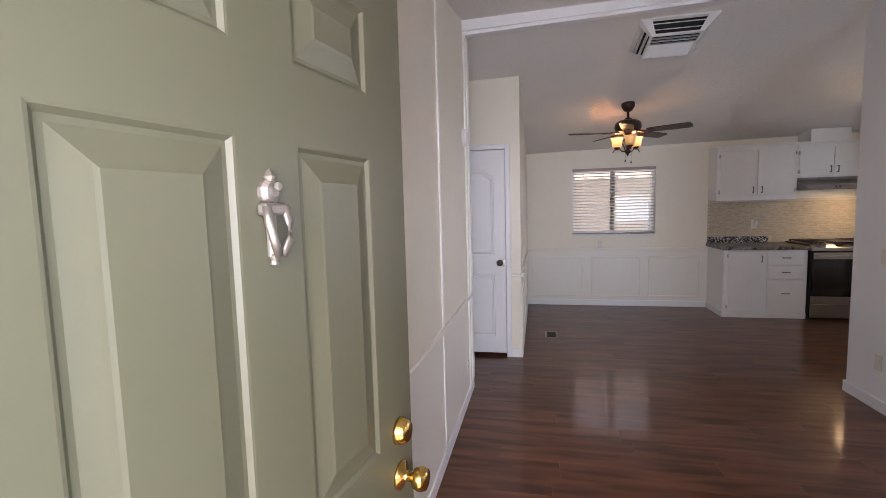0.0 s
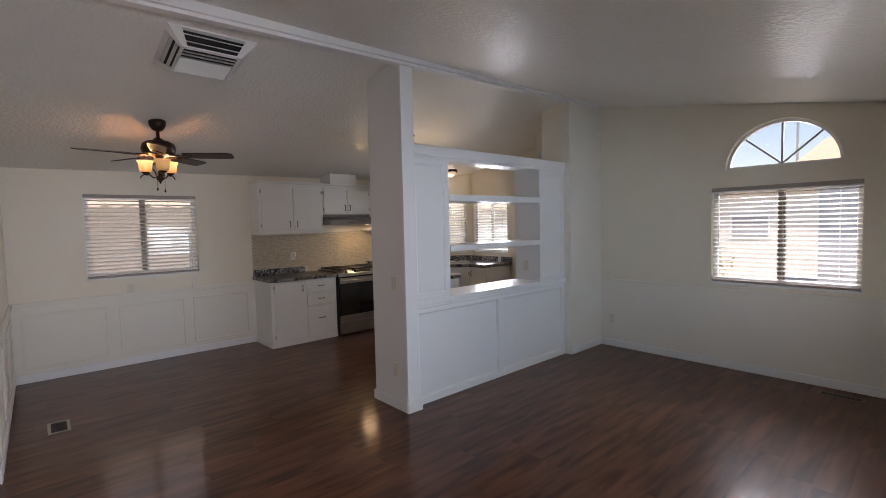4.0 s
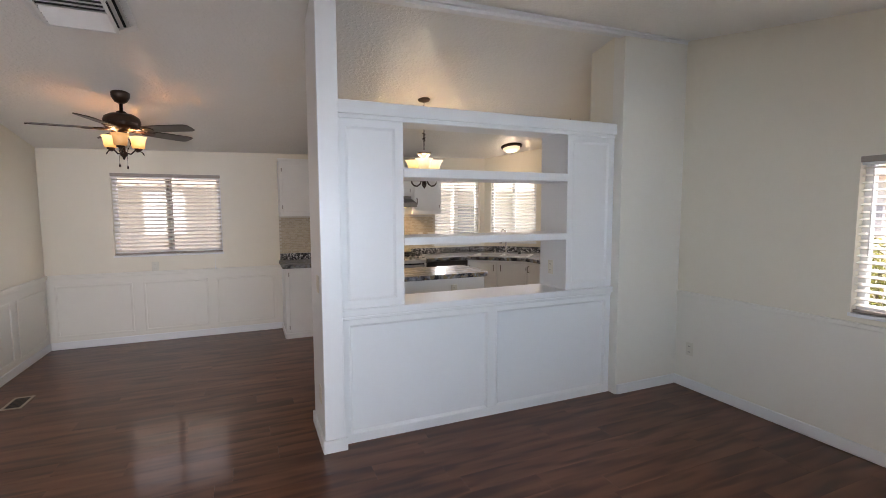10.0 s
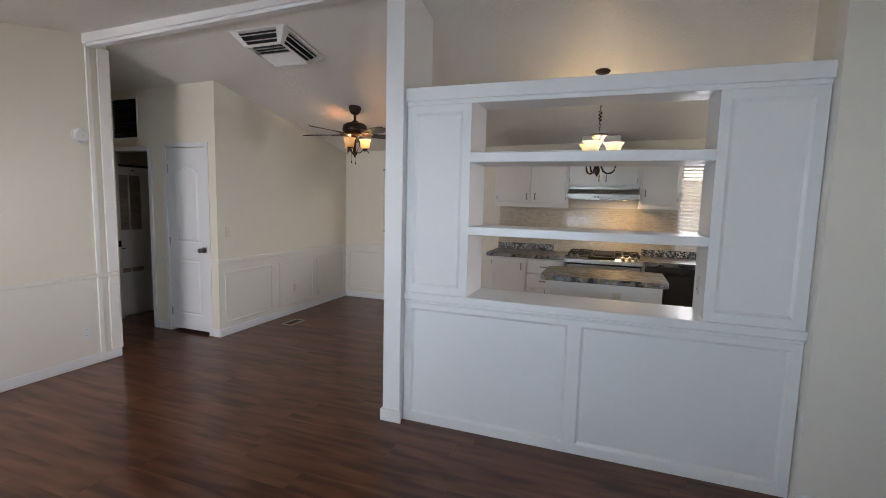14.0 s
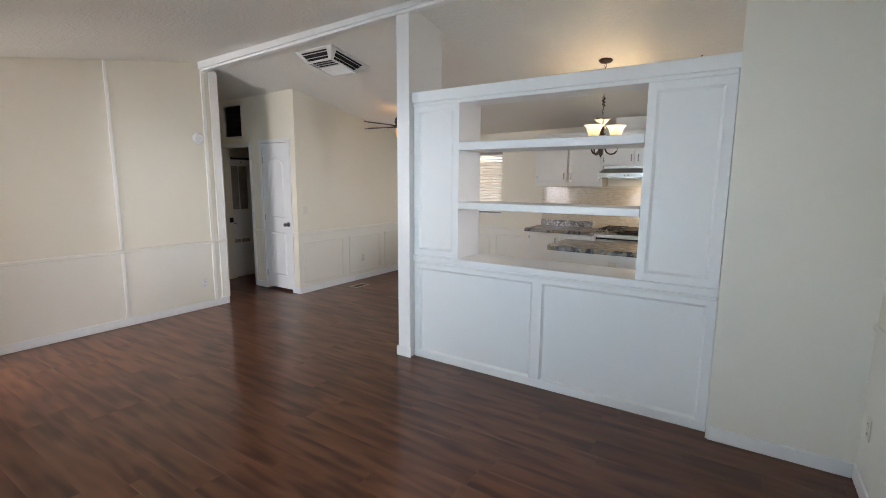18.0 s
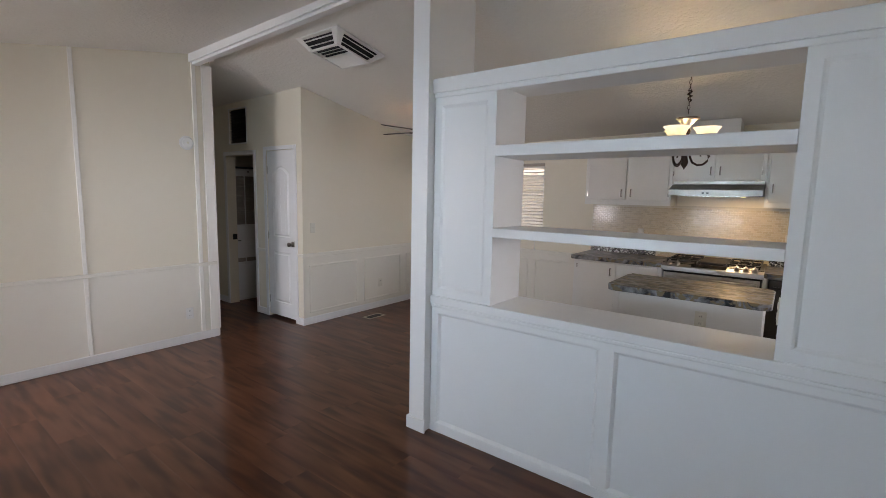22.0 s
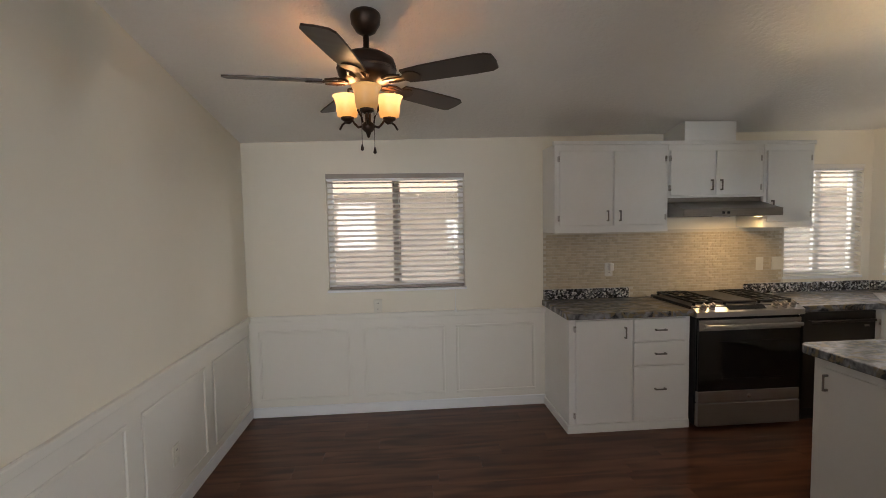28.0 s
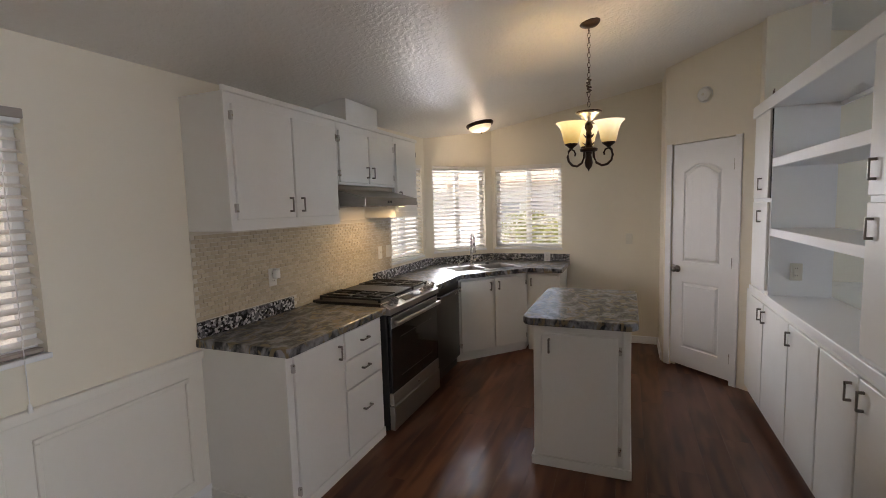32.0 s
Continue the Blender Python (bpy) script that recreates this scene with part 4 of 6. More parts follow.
part("shelf", box(OX0, OX1, UY0 - 0.012, UY1, 1.762, 1.822, 0.003), WHITE, divider)
part("shelf", box(OX0, OX1, UY0 - 0.012, UY1, 1.308, 1.36, 0.003), WHITE, divider)


def pull(parent, p, way, out, length=0.085, mat=PULL, r=0.0045):
    """A bowed bar pull: p its middle on the face, way along it, out away from the face."""
    p, way, out = Vector(p), Vector(way).normalized(), Vector(out).normalized()
    side = way.cross(out)
    m = Matrix(((way.x, side.x, out.x, p.x), (way.y, side.y, out.y, p.y), (way.z, side.z, out.z, p.z), (0, 0, 0, 1)))
    h, w = length / 2, 0.0055
    bm = joined(box(-h, h, -w, w, 0.02, 0.027, 0.002), box(-h, -h + 0.011, -w, w, 0, 0.022, 0.001), box(h - 0.011, h, -w, w, 0, 0.022, 0.001))
    return part("handle", moved(bm, m), mat, parent, "dark nickel bracket pull")


def face_door(parent, x0, x1, z0, z1, y, out, handle=None, vertical=True, hinge=None, name="door"):
    """An overlay door or drawer front on a face along x at y, facing out (-1 south, 1 north)."""
    a, b = sorted((y, y + out * 0.018))
    d = part(name, box(x0, x1, a, b, z0, z1, 0.005, 2), CAB, parent)
    if handle:
        hx, hz = handle
        pull(d, (hx, y + out * 0.018, hz), (0, 0, 1) if vertical else (1, 0, 0), (0, out, 0))
    if hinge is not None:
        for z in (z0 + 0.06, z1 - 0.06):
            part("hinge", box(hinge - 0.007, hinge + 0.007, min(y, y + out * 0.021), max(y, y + out * 0.021), z - 0.022, z + 0.022, 0.002), NICKEL, d)
    return d


# kitchen side: base cabinets and narrow tall doors
part("cabinet_carcass", box(UX0, 4.9, 3.70, UY1, 0.07, 0.855), CAB, divider)
part("cabinet_base", box(UX0, 4.9, 3.70, UY1 - 0.035, 0.0, 0.07), CAB, divider)
for x0, x1, hx in ((2.58, 2.94, 2.89), (2.955, 3.35, 3.0), (3.37, 3.81, 3.78), (3.825, 4.34, 4.305), (4.36, 4.7, 4.4)):
    face_door(divider, x0, x1, 0.09, 0.835, UY1, 1, (hx, 0.755))
for x0, x1, hx in ((2.6, 2.96, 2.9), (4.35, 4.72, 4.5)):
    face_door(divider, x0, x1, 0.93, 1.535, UY1, 1, (hx, 1.435))
    face_door(divider, x0, x1, 1.56, 2.145, UY1, 1, (hx, 1.66))
# Near-black strips paint the shade in the gaps beside the cabinet doors.
part("dark_gap_strip", box(4.334, 4.35, UY1 - 0.001, UY1 + 0.004, 1.56, 2.145), DARK, divider)
part("dark_gap_strip", box(3.351, 3.369, UY1 - 0.001, UY1 + 0.004, 0.12, 0.83), DARK, divider)

# ---- kitchen ----
CF = 6.43          # face of the north run
CT, CB = 0.9, 0.855


def base_cabinet():
    c = thing("base_cabinet", (2.86, 6.7, 0), "white base cabinet with one door and three drawers", "cabinet", "base cabinets")
    part("body", box(2.4, 3.325, CF, YN, 0.0, CB, 0.002), CAB, c)
    part("toe_board", box(2.392, 3.325, CF - 0.012, CF, 0, 0.065, 0.003), CAB, c)
    part("toe_board", box(2.386, 2.4, CF - 0.012, YN - 0.015, 0, 0.065, 0.003), CAB, c)
    face_door(c, 2.445, 2.87, 0.075, 0.84, CF, -1, (2.815, 0.745), hinge=2.44)
    for z0, z1 in ((0.675, 0.84), (0.495, 0.665), (0.08, 0.485)):
        face_door(c, 2.885, 3.285, z0, z1, CF, -1, (3.085, z0 + (z1 - z0) * (0.5 if z1 - z0 < 0.3 else 0.58)), False, name="drawer")


base_cabinet()


def upper(name, x0, x1, z0, z1, doors, label):
    c = thing(name, ((x0 + x1) / 2, 6.85, z0), label, "cabinet", "upper cabinets")
    part("body", box(x0, x1, 6.70, YN, z0, z1, 0.002), CAB, c)
    part("light_rail", box(x0, x1, 6.696, 6.70, z0, z0 + 0.035), CAB, c)
    for d in doors:
        face_door(c, *d)
    return c


upper("wall_cabinet", 2.385, 3.302, 1.47, 2.155, [(2.42, 2.842, 1.525, 2.1, 6.70, -1, (2.80, 1.6), True, 2.416), (2.856, 3.27, 1.525, 2.1, 6.70, -1, (2.9, 1.6), True, 3.274)], "white two-door wall cabinet over the counter")
upper("wall_cabinet", 3.304, 4.105, 1.735, 2.155, [(3.315, 3.683, 1.75, 2.1, 6.70, -1, (3.65, 1.83), True, 3.312), (3.695, 4.07, 1.75, 2.1, 6.70, -1, (3.73, 1.83), True, 4.073)], "short white wall cabinet above the range hood")
upper("wall_cabinet", 4.107, 4.54, 1.485, 2.155, [(4.13, 4.5, 1.53, 2.1, 6.70, -1, (4.165, 1.66), True, 4.505)], "narrow white wall cabinet beside the window")
crown = thing("cabinet_cornice", (3.4, 6.7, 2.155), "white cornice on top of the wall cabinets", "cornice")
part("cornice", box(2.37, 4.55, 6.685, 6.705, 2.15, 2.178, 0.004), CAB, crown)
duct = thing("hood_duct_box", (3.65, 6.85, 2.155), "white boxed-in hood duct on the cabinets", "duct box")
part("duct_box", box(3.435, 3.865, 6.70, 6.995, 2.156, 2.33), CAB, duct)
part("duct_trim", box(3.425, 3.875, 6.69, 6.998, 2.156, 2.172, 0.003), CAB, duct)


def range_hood():
    h = thing("range_hood", (3.7, 6.8, 1.58), "stainless steel under-cabinet range hood, lamp on", "range hood")
    pts = [(6.995, 1.733), (6.72, 1.733), (6.72, 1.70), (6.5, 1.64), (6.5, 1.585), (6.995, 1.585)]
    bm = bmesh.new()
    rings = [[bm.verts.new((x, y, z)) for y, z in pts] for x in (3.31, 4.1)]
    bm.faces.new(rings[0])
    bm.faces.new(rings[1])
    for k in range(6):
        bm.faces.new((rings[0][k], rings[0][(k + 1) % 6], rings[1][(k + 1) % 6], rings[1][k]))
    part("hood_body", bm, HOODSTEEL, h)
    part("front_band", box(3.308, 4.102, 6.494, 6.5, 1.583, 1.642, 0.002), HOODSTEEL, h)
    part("grease_filter", box(3.4, 4.0, 6.55, 6.9, 1.578, 1.585), NICKEL, h)
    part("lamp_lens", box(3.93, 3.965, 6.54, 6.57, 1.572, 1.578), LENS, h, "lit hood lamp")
    for x in (3.62, 3.66):
        part("switch", box(x - 0.01, x + 0.01, 6.49, 6.494, 1.6, 1.618), BLACK, h)


range_hood()
hl = new("hood_lamp", bpy.data.lights.new("hood_lamp", "AREA"))
hl.data.size, hl.data.energy, hl.data.color = 0.14, 1.0, (1.0, 0.76, 0.4)
hl.matrix_world = pose(3.92, 6.6, 1.565)


def gas_range():
    r = thing("range", (3.76, 6.7, 0), "slide-in stainless gas range with black oven door", "range")
    x0, x1, f = 3.34, 4.165, 6.375
    part("body", box(x0, x1, f + 0.02, 6.97, 0.03, 0.9, 0.003), BLACK, r)
    part("cooktop", box(x0 - 0.012, x1 + 0.012, f + 0.03, 6.985, 0.9, 0.918, 0.005), BLACK, r, "black enamel cooktop")
    # sloping control panel
    pts = [(f + 0.05, 0.921), (f - 0.02, 0.885), (f - 0.02, 0.845), (f + 0.05, 0.845)]
    bm = bmesh.new()
    rings = [[bm.verts.new((x, y, z)) for y, z in pts] for x in (x0 - 0.012, x1 + 0.012)]
    bm.faces.new(rings[0])
    bm.faces.new(rings[1])
    for k in range(4):
        bm.faces.new((rings[0][k], rings[0][(k + 1) % 4], rings[1][(k + 1) % 4], rings[1][k]))
    cp = part("control_panel", bm, STEEL, r)
    m0 = pose(0, f + 0.015, 0.906, 27.2)
    part("display", moved(box(x0 + 0.25, x1 - 0.28, -0.022, 0.03, -0.001, 0.001), m0), BLACKGLASS, cp)
    for x in (x0 + 0.06, x0 + 0.13, x1 - 0.06, x1 - 0.13, x1 - 0.2):
        kb = part("knob", moved(lathe([(0.024, 0), (0.024, 0.008), (0.019, 0.012), (0.017, 0.032), (0.0, 0.034)], 18), Matrix.Translation((x, 0, 0)) @ m0 @ pose(0, 0, 0)), STEEL, cp, smooth=False)
        part("knob_grip", moved(box(-0.004, 0.004, -0.018, 0.018, 0.03, 0.045, 0.002), Matrix.Translation((x, 0, 0)) @ m0), STEEL, kb)
    dr = part("oven_door", box(x0 + 0.012, x1 - 0.012, f - 0.012, f + 0.02, 0.29, 0.835, 0.004), BLACKGLASS, r, "black glass oven door")
    part("door_trim", box(x0 + 0.012, x1 - 0.012, f - 0.016, f - 0.012, 0.745, 0.825, 0.002), STEEL, dr)
    for z in (0.38, 0.66):
        part("window_line", box(x0 + 0.14, x1 - 0.14, f - 0.0135, f - 0.012, z, z + 0.003), BLACK, dr)
    part("door_handle", joined(box(x0 + 0.03, x1 - 0.03, f - 0.062, f - 0.04, 0.765, 0.795, 0.008, 2), box(x0 + 0.05, x0 + 0.075, f - 0.045, f - 0.014, 0.768, 0.792), box(x1 - 0.075, x1 - 0.05, f - 0.045, f - 0.014, 0.768, 0.792)), STEEL, dr, "stainless bar handle")
    part("lower_trim", box(x0 + 0.012, x1 - 0.012, f - 0.014, f + 0.02, 0.205, 0.288, 0.003), STEEL, r)
    part("badge", moved(lathe([(0.016, 0), (0.016, 0.002)], 20), pose((x0 + x1) / 2, f - 0.014, 0.247, 90)), NICKEL, r)
    part("storage_drawer", box(x0 + 0.008, x1 - 0.008, f - 0.018, f + 0.02, 0.028, 0.198, 0.004), STEEL, r, "stainless storage drawer")
    for k in range(4):
        part("foot", box(x0 + 0.04 if k % 2 else x1 - 0.09, x0 + 0.09 if k % 2 else x1 - 0.04, f + 0.06 if k < 2 else 6.88, f + 0.11 if k < 2 else 6.93, 0, 0.032), BLACK, r)
    # grates: two iron frames and a griddle between
    for gx0, gx1 in ((x0 + 0.02, x0 + 0.285), (x1 - 0.285, x1 - 0.02)):
        bars = []
        for y in (6.45, 6.6, 6.72, 6.94):
            bars.append(box(gx0, gx1, y - 0.006, y + 0.006, 0.935, 0.949, 0.002))
        for x in (gx0 + 0.006, (gx0 + gx1) / 2 - 0.05, (gx0 + gx1) / 2 + 0.05, gx1 - 0.006):
            bars.append(box(x - 0.006, x + 0.006, 6.45, 6.94, 0.935, 0.949, 0.002))
        for x in (gx0 + 0.01, gx1 - 0.01):
            for y in (6.455, 6.935):
                bars.append(box(x - 0.007, x + 0.007, y - 0.007, y + 0.007, 0.916, 0.94))
        part("grate", joined(*bars), IRON, r, "cast iron grate")
        for y in (6.54, 6.83):
            b = part("burner", lathe([(0.05, 0), (0.05, 0.008), (0.035, 0.012), (0.033, 0.02), (0.0, 0.021)], 20, ((gx0 + gx1) / 2, y, 0.917)), BLACKSTEEL, r)
            part("burner_cap", lathe([(0.03, 0), (0.032, 0.004), (0.025, 0.009), (0, 0.01)], 20, ((gx0 + gx1) / 2, y, 0.937)), IRON, b)
    part("griddle", joined(box(x0 + 0.295, x1 - 0.295, 6.45, 6.94, 0.928, 0.945, 0.005), box(x0 + 0.32, x1 - 0.32, 6.5, 6.9, 0.917, 0.93)), IRON, r, "dark griddle plate")


gas_range()
filler = thing("filler_strip", (4.19, 6.43, 0), "white filler strip between range and dishwasher", "filler")
part("strip", box(4.17, 4.205, CF, 6.6, 0, CB), CAB, filler)


def dishwasher():
    d = thing("dishwasher", (4.51, 6.7, 0), "black stainless dishwasher under the counter", "dishwasher")
    part("tub", box(4.21, 4.82, CF + 0.02, 6.98, 0.0, 0.85), BLACK, d)
    dr = part("door", box(4.215, 4.815, CF - 0.02, CF + 0.02, 0.1, 0.845, 0.006, 2), BLACKSTEEL, d)
    part("handle", joined(tube([(4.25, CF - 0.05, 0.775), (4.78, CF - 0.05, 0.775)], 0.011, 10), box(4.25, 4.27, CF - 0.05, CF - 0.02, 0.768, 0.782), box(4.76, 4.78, CF - 0.05, CF - 0.02, 0.768, 0.782)), BLACKSTEEL, dr)
    part("badge", box(4.72, 4.76, CF - 0.0215, CF - 0.02, 0.72, 0.735), NICKEL, dr)
    part("kick_plate", box(4.215, 4.815, CF + 0.03, CF + 0.04, 0.0, 0.1), BLACK, d)


dishwasher()
# corner sink cabinet and end cabinet
A0, A1 = Vector((4.83, 6.43, 0)), Vector((5.45, 5.87, 0))
dv = (A1 - A0).normalized()
CORNER = Matrix(((dv.x, -dv.y, 0, A0.x), (dv.y, dv.x, 0, A0.y), (0, 0, 1, 0), (0, 0, 0, 1)))   # x along the face, y into the corner
cl = (A1 - A0).length


def corner_cabinet():
    c = thing("sink_cabinet", (5.3, 6.3, 0), "white angled sink base cabinet with two doors", "cabinet", "base cabinets")
    part("body", prism([(4.825, 6.98), (4.825, 6.44), (4.835, 6.43), (5.45, 5.875), (6.05, 5.875), (6.05, 6.36), (5.36, 6.98)], 0.09, CB), CAB, c)
    part("toe_board", prism([(4.88, 6.98), (4.88, 6.46), (5.49, 5.905), (6.05, 5.905), (6.05, 6.3), (5.3, 6.98)], 0.0, 0.09), CAB, c)
    for x0, x1, hx in ((0.03, cl / 2 - 0.01, cl / 2 - 0.05), (cl / 2 + 0.01, cl - 0.03, cl / 2 + 0.05)):
        d = part("door", moved(box(x0, x1, -0.018, 0, 0.11, 0.825, 0.005, 2), CORNER), CAB, c)
        p, o = CORNER @ Vector((hx, -0.018, 0.75)), CORNER.to_3x3() @ Vector((0, -1, 0))
        pull(d, p, (0, 0, 1), o)
        hx2 = x0 - 0.004 if x0 < 0.1 else x1 + 0.004
        for z in (0.18, 0.75):
            part("hinge", moved(box(hx2 - 0.007, hx2 + 0.007, -0.02, 0, z - 0.022, z + 0.022), CORNER), NICKEL, d)
    e = thing("end_cabinet", (5.75, 5.7, 0), "white narrow base cabinet at the counter's end", "cabinet", "base cabinets")
    part("body", box(5.45, 6.05, 5.53, 5.87, 0.09, CB), CAB, e)
    part("toe_board", box(5.5, 6.05, 5.545, 5.87, 0.0, 0.09), CAB, e)
    d = part("door", box(5.432, 5.45, 5.555, 5.85, 0.11, 0.825, 0.005, 2), CAB, e)
    pull(d, (5.432, 5.82, 0.75), (0, 0, 1), (-1, 0, 0))


corner_cabinet()
# worktops
w1 = thing("worktop", (2.85, 6.7, CB), "grey marbled laminate worktop beside the range", "worktop")
part("slab", prism([(2.372, 6.395), (2.385, 6.382), (3.325, 6.382), (3.325, 6.998), (2.372, 6.998)], CB, CT, 0.006), COUNTER, w1)
part("backsplash_strip", box(2.385, 3.13, 6.975, 6.999, CT, 0.985, 0.004), GRANITE, w1, "speckled granite splash strip")
w2 = thing("worktop", (5.1, 6.5, CB), "grey marbled laminate worktop with corner sink", "worktop")
SINK = CORNER @ pose(cl / 2 + 0.02, 0.29, 0)


def sink_top():
    """The worktop with the sink's cut-out."""
    outer = [(4.165, 6.385), (4.81, 6.385), (5.405, 5.845), (5.405, 5.5), (6.058, 5.5), (6.058, 6.4), (5.388, 6.998), (4.165, 6.998)]
    hole = [(-0.37, -0.2), (0.37, -0.2), (0.37, 0.2), (-0.37, 0.2)]
    bm = bmesh.new()
    hp = [SINK @ Vector((x, y, 0)) for x, y in hole]
    ov = [bm.verts.new((x, y, CT)) for x, y in outer]
    hv = [bm.verts.new((p.x, p.y, CT)) for p in hp]
    edges = [bm.edges.new((ov[k], ov[(k + 1) % len(ov)])) for k in range(len(ov))] + [bm.edges.new((hv[k], hv[(k + 1) % 4])) for k in range(4)]
    bmesh.ops.triangle_fill(bm, use_beauty=True, edges=edges)
    r = bmesh.ops.extrude_face_region(bm, geom=bm.faces[:])
    bmesh.ops.translate(bm, verts=[v for v in r["geom"] if isinstance(v, bmesh.types.BMVert)], vec=(0, 0, CB - CT))
    return bm


part("slab", sink_top(), COUNTER, w2)
part("backsplash_strip", box(4.185, 5.38, 6.975, 6.999, CT, 0.985, 0.004), GRANITE, w2, "speckled granite splash strip")
part("backsplash_strip", moved(box(0.01, dg_len - 0.01, -0.024, -0.001, CT, 0.985, 0.004), BAY), GRANITE, w2, "speckled granite splash strip")
part("backsplash_strip", box(6.035, 6.059, 5.5, 6.4, CT, 0.985, 0.004), GRANITE, w2, "speckled granite splash strip")
part("front_edge", moved(box(0.02, cl - 0.01, -0.045, -0.04, CB, CT, 0.002), CORNER), COUNTER, w2)


def sink():
    s = thing("sink", SINK @ pose(0, 0, CT), "double-bowl stainless steel sink in the corner", "sink")
    rim = []
    for x0, x1, y0, y1 in ((-0.4, 0.4, -0.23, -0.185), (-0.4, 0.4, 0.15, 0.23), (-0.4, -0.355, -0.185, 0.15), (0.355, 0.4, -0.185, 0.15), (-0.02, 0.02, -0.185, 0.15)):
        rim.append(box(x0, x1, y0, y1, 0.0, 0.006, 0.002))
    part("rim", joined(*rim), STEEL, s, local=True)
    for x0, x1 in ((-0.355, -0.02), (0.02, 0.355)):
        bm = bmesh.new()
        loops = [[bm.verts.new(p) for p in ((a, b, z), (c, b, z), (c, d, z), (a, d, z))] for a, c, b, d, z in ((x0, x1, -0.185, 0.15, 0.004), (x0 + 0.02, x1 - 0.02, -0.165, 0.13, -0.15))]
        for k in range(4):
            bm.faces.new((loops[0][k], loops[0][(k + 1) % 4], loops[1][(k + 1) % 4], loops[1][k]))
        bm.faces.new(loops[1])
        b = part("bowl", bm, STEEL, s, local=True)
        part("drain", lathe([(0.04, 0), (0.04, 0.004), (0.02, 0.002)], 18, ((x0 + x1) / 2, -0.02, -0.149)), CHROME, b, local=True)
    f = thing("faucet", SINK @ pose(0, 0.19, CT + 0.006, 0, 0, -18), "brushed nickel pull-down kitchen faucet", "faucet")
    part("base", lathe([(0.027, 0), (0.027, 0.01), (0.02, 0.02), (0.018, 0.05)], 18), NICKEL, f, local=True)
    pts = [(0, 0, 0.04), (0, 0, 0.2), (0, -0.004, 0.26)] + [(0, -0.075 + 0.07 * math.cos(radians(a)), 0.27 + 0.085 * math.sin(radians(a))) for a in range(15, 181, 15)] + [(0, -0.148, 0.22)]
    part("neck", tube(pts, 0.0135, 10), NICKEL, f, smooth=True, local=True)
    part("spray_head", lathe([(0.016, 0.07), (0.021, 0.04), (0.022, 0.0), (0.015, -0.004)], 14, (0, -0.15, 0.155)), NICKEL, f, smooth=True, local=True)
    part("lever", tube([(0.018, 0, 0.06), (0.05, 0, 0.07), (0.09, -0.005, 0.1)], 0.007, 8), NICKEL, f, smooth=True, local=True)
    d = thing("soap_dispenser", SINK @ pose(-0.16, 0.19, CT + 0.006), "brushed nickel soap dispenser beside faucet", "dispenser")
    part("body", lathe([(0.018, 0), (0.018, 0.012), (0.01, 0.02), (0.009, 0.05)], 14), NICKEL, d, local=True)
    part("spout", tube([(0, 0, 0.05), (0, -0.01, 0.062), (0, -0.06, 0.06)], 0.006, 8), NICKEL, d, local=True)
    b = thing("sink_stopper", SINK @ pose(0.2, 0.19, CT + 0.006), "small black sink stopper button", "stopper")
    part("button", lathe([(0.02, 0), (0.02, 0.015), (0.012, 0.025), (0, 0.026)], 14), BLACK, b, local=True)


sink()


def island():
    i = thing("kitchen_island", (3.8, 5.12, 0), "white kitchen island with one door", "island")
    part("body", box(3.325, 4.24, 4.865, 5.395, 0, 0.865, 0.003), CAB, i)
    part("base_board", joined(box(3.312, 3.325, 4.85, 5.41, 0, 0.06, 0.003), box(3.325, 4.25, 5.395, 5.41, 0, 0.06, 0.003), box(3.325, 4.25, 4.85, 4.865, 0, 0.06, 0.003)), CAB, i)
    d = part("door", box(3.307, 3.325, 4.925, 5.345, 0.07, 0.815, 0.005, 2), CAB, i)
    pull(d, (3.307, 5.3, 0.745), (0, 0, 1), (-1, 0, 0))
    for z in (0.16, 0.74):
        part("hinge", box(3.304, 3.325, 4.905, 4.921, z - 0.022, z + 0.022, 0.002), NICKEL, d)
    for y in (4.865, ):
        part("corner_post", box(3.318, 3.36, 4.858, 4.9, 0.06, 0.865, 0.002), CAB, i)
    c, r = [], 0.07
    for cx, cy, a in ((4.285 - r, 5.455 - r, 0), (3.27 + r, 5.455 - r, 90), (3.27 + r, 4.82 + r, 180), (4.285 - r, 4.82 + r, 270)):
        c += [(cx + r * math.cos(radians(a + q)), cy + r * math.sin(radians(a + q))) for q in range(0, 91, 15)]
    t = thing("island_top", (3.8, 5.12, 0.865), "grey marbled island top with rounded corners", "worktop")
    part("slab", prism(c, 0.865, 0.91, 0.006), COUNTER, t)
    part("bullnose", prism([(x + (3.78 - x) * 0.004, y + (5.13 - y) * 0.004) for x, y in c], 0.868, 0.9), COUNTER, t)


island()

# ---- lamps and fixtures ----
def bell(parent, at, r0, r1, h, mat, name="shade", lit=True):
    """An upward bell shade with a thickness."""
    prof = [(r0 * 0.5, 0), (r0, h * 0.06), (r0 * 1.1, h * 0.3), (r0 * 1.15, h * 0.6), (r1 * 0.88, h * 0.85), (r1, h), (r1 - 0.004, h), (r1 * 0.88 - 0.004, h * 0.86), (r0 * 1.15 - 0.004, h * 0.6), (r0 * 1.1 - 0.004, h * 0.3), (r0 * 0.4, h * 0.1)]
    return part(name, lathe(prof, 24, at), mat, parent, "glowing frosted glass shade" if lit else "amber glass shade without bulb, faint glow painted in", smooth=True)


def lamp(name, at, energy, color, r=0.03):
    l = new(name, bpy.data.lights.new(name, "POINT"))
    l.data.energy, l.data.color, l.data.shadow_soft_size = energy, color, r
    l.location = at
    return l


FAN = Vector((1.066, 5.43, 0))


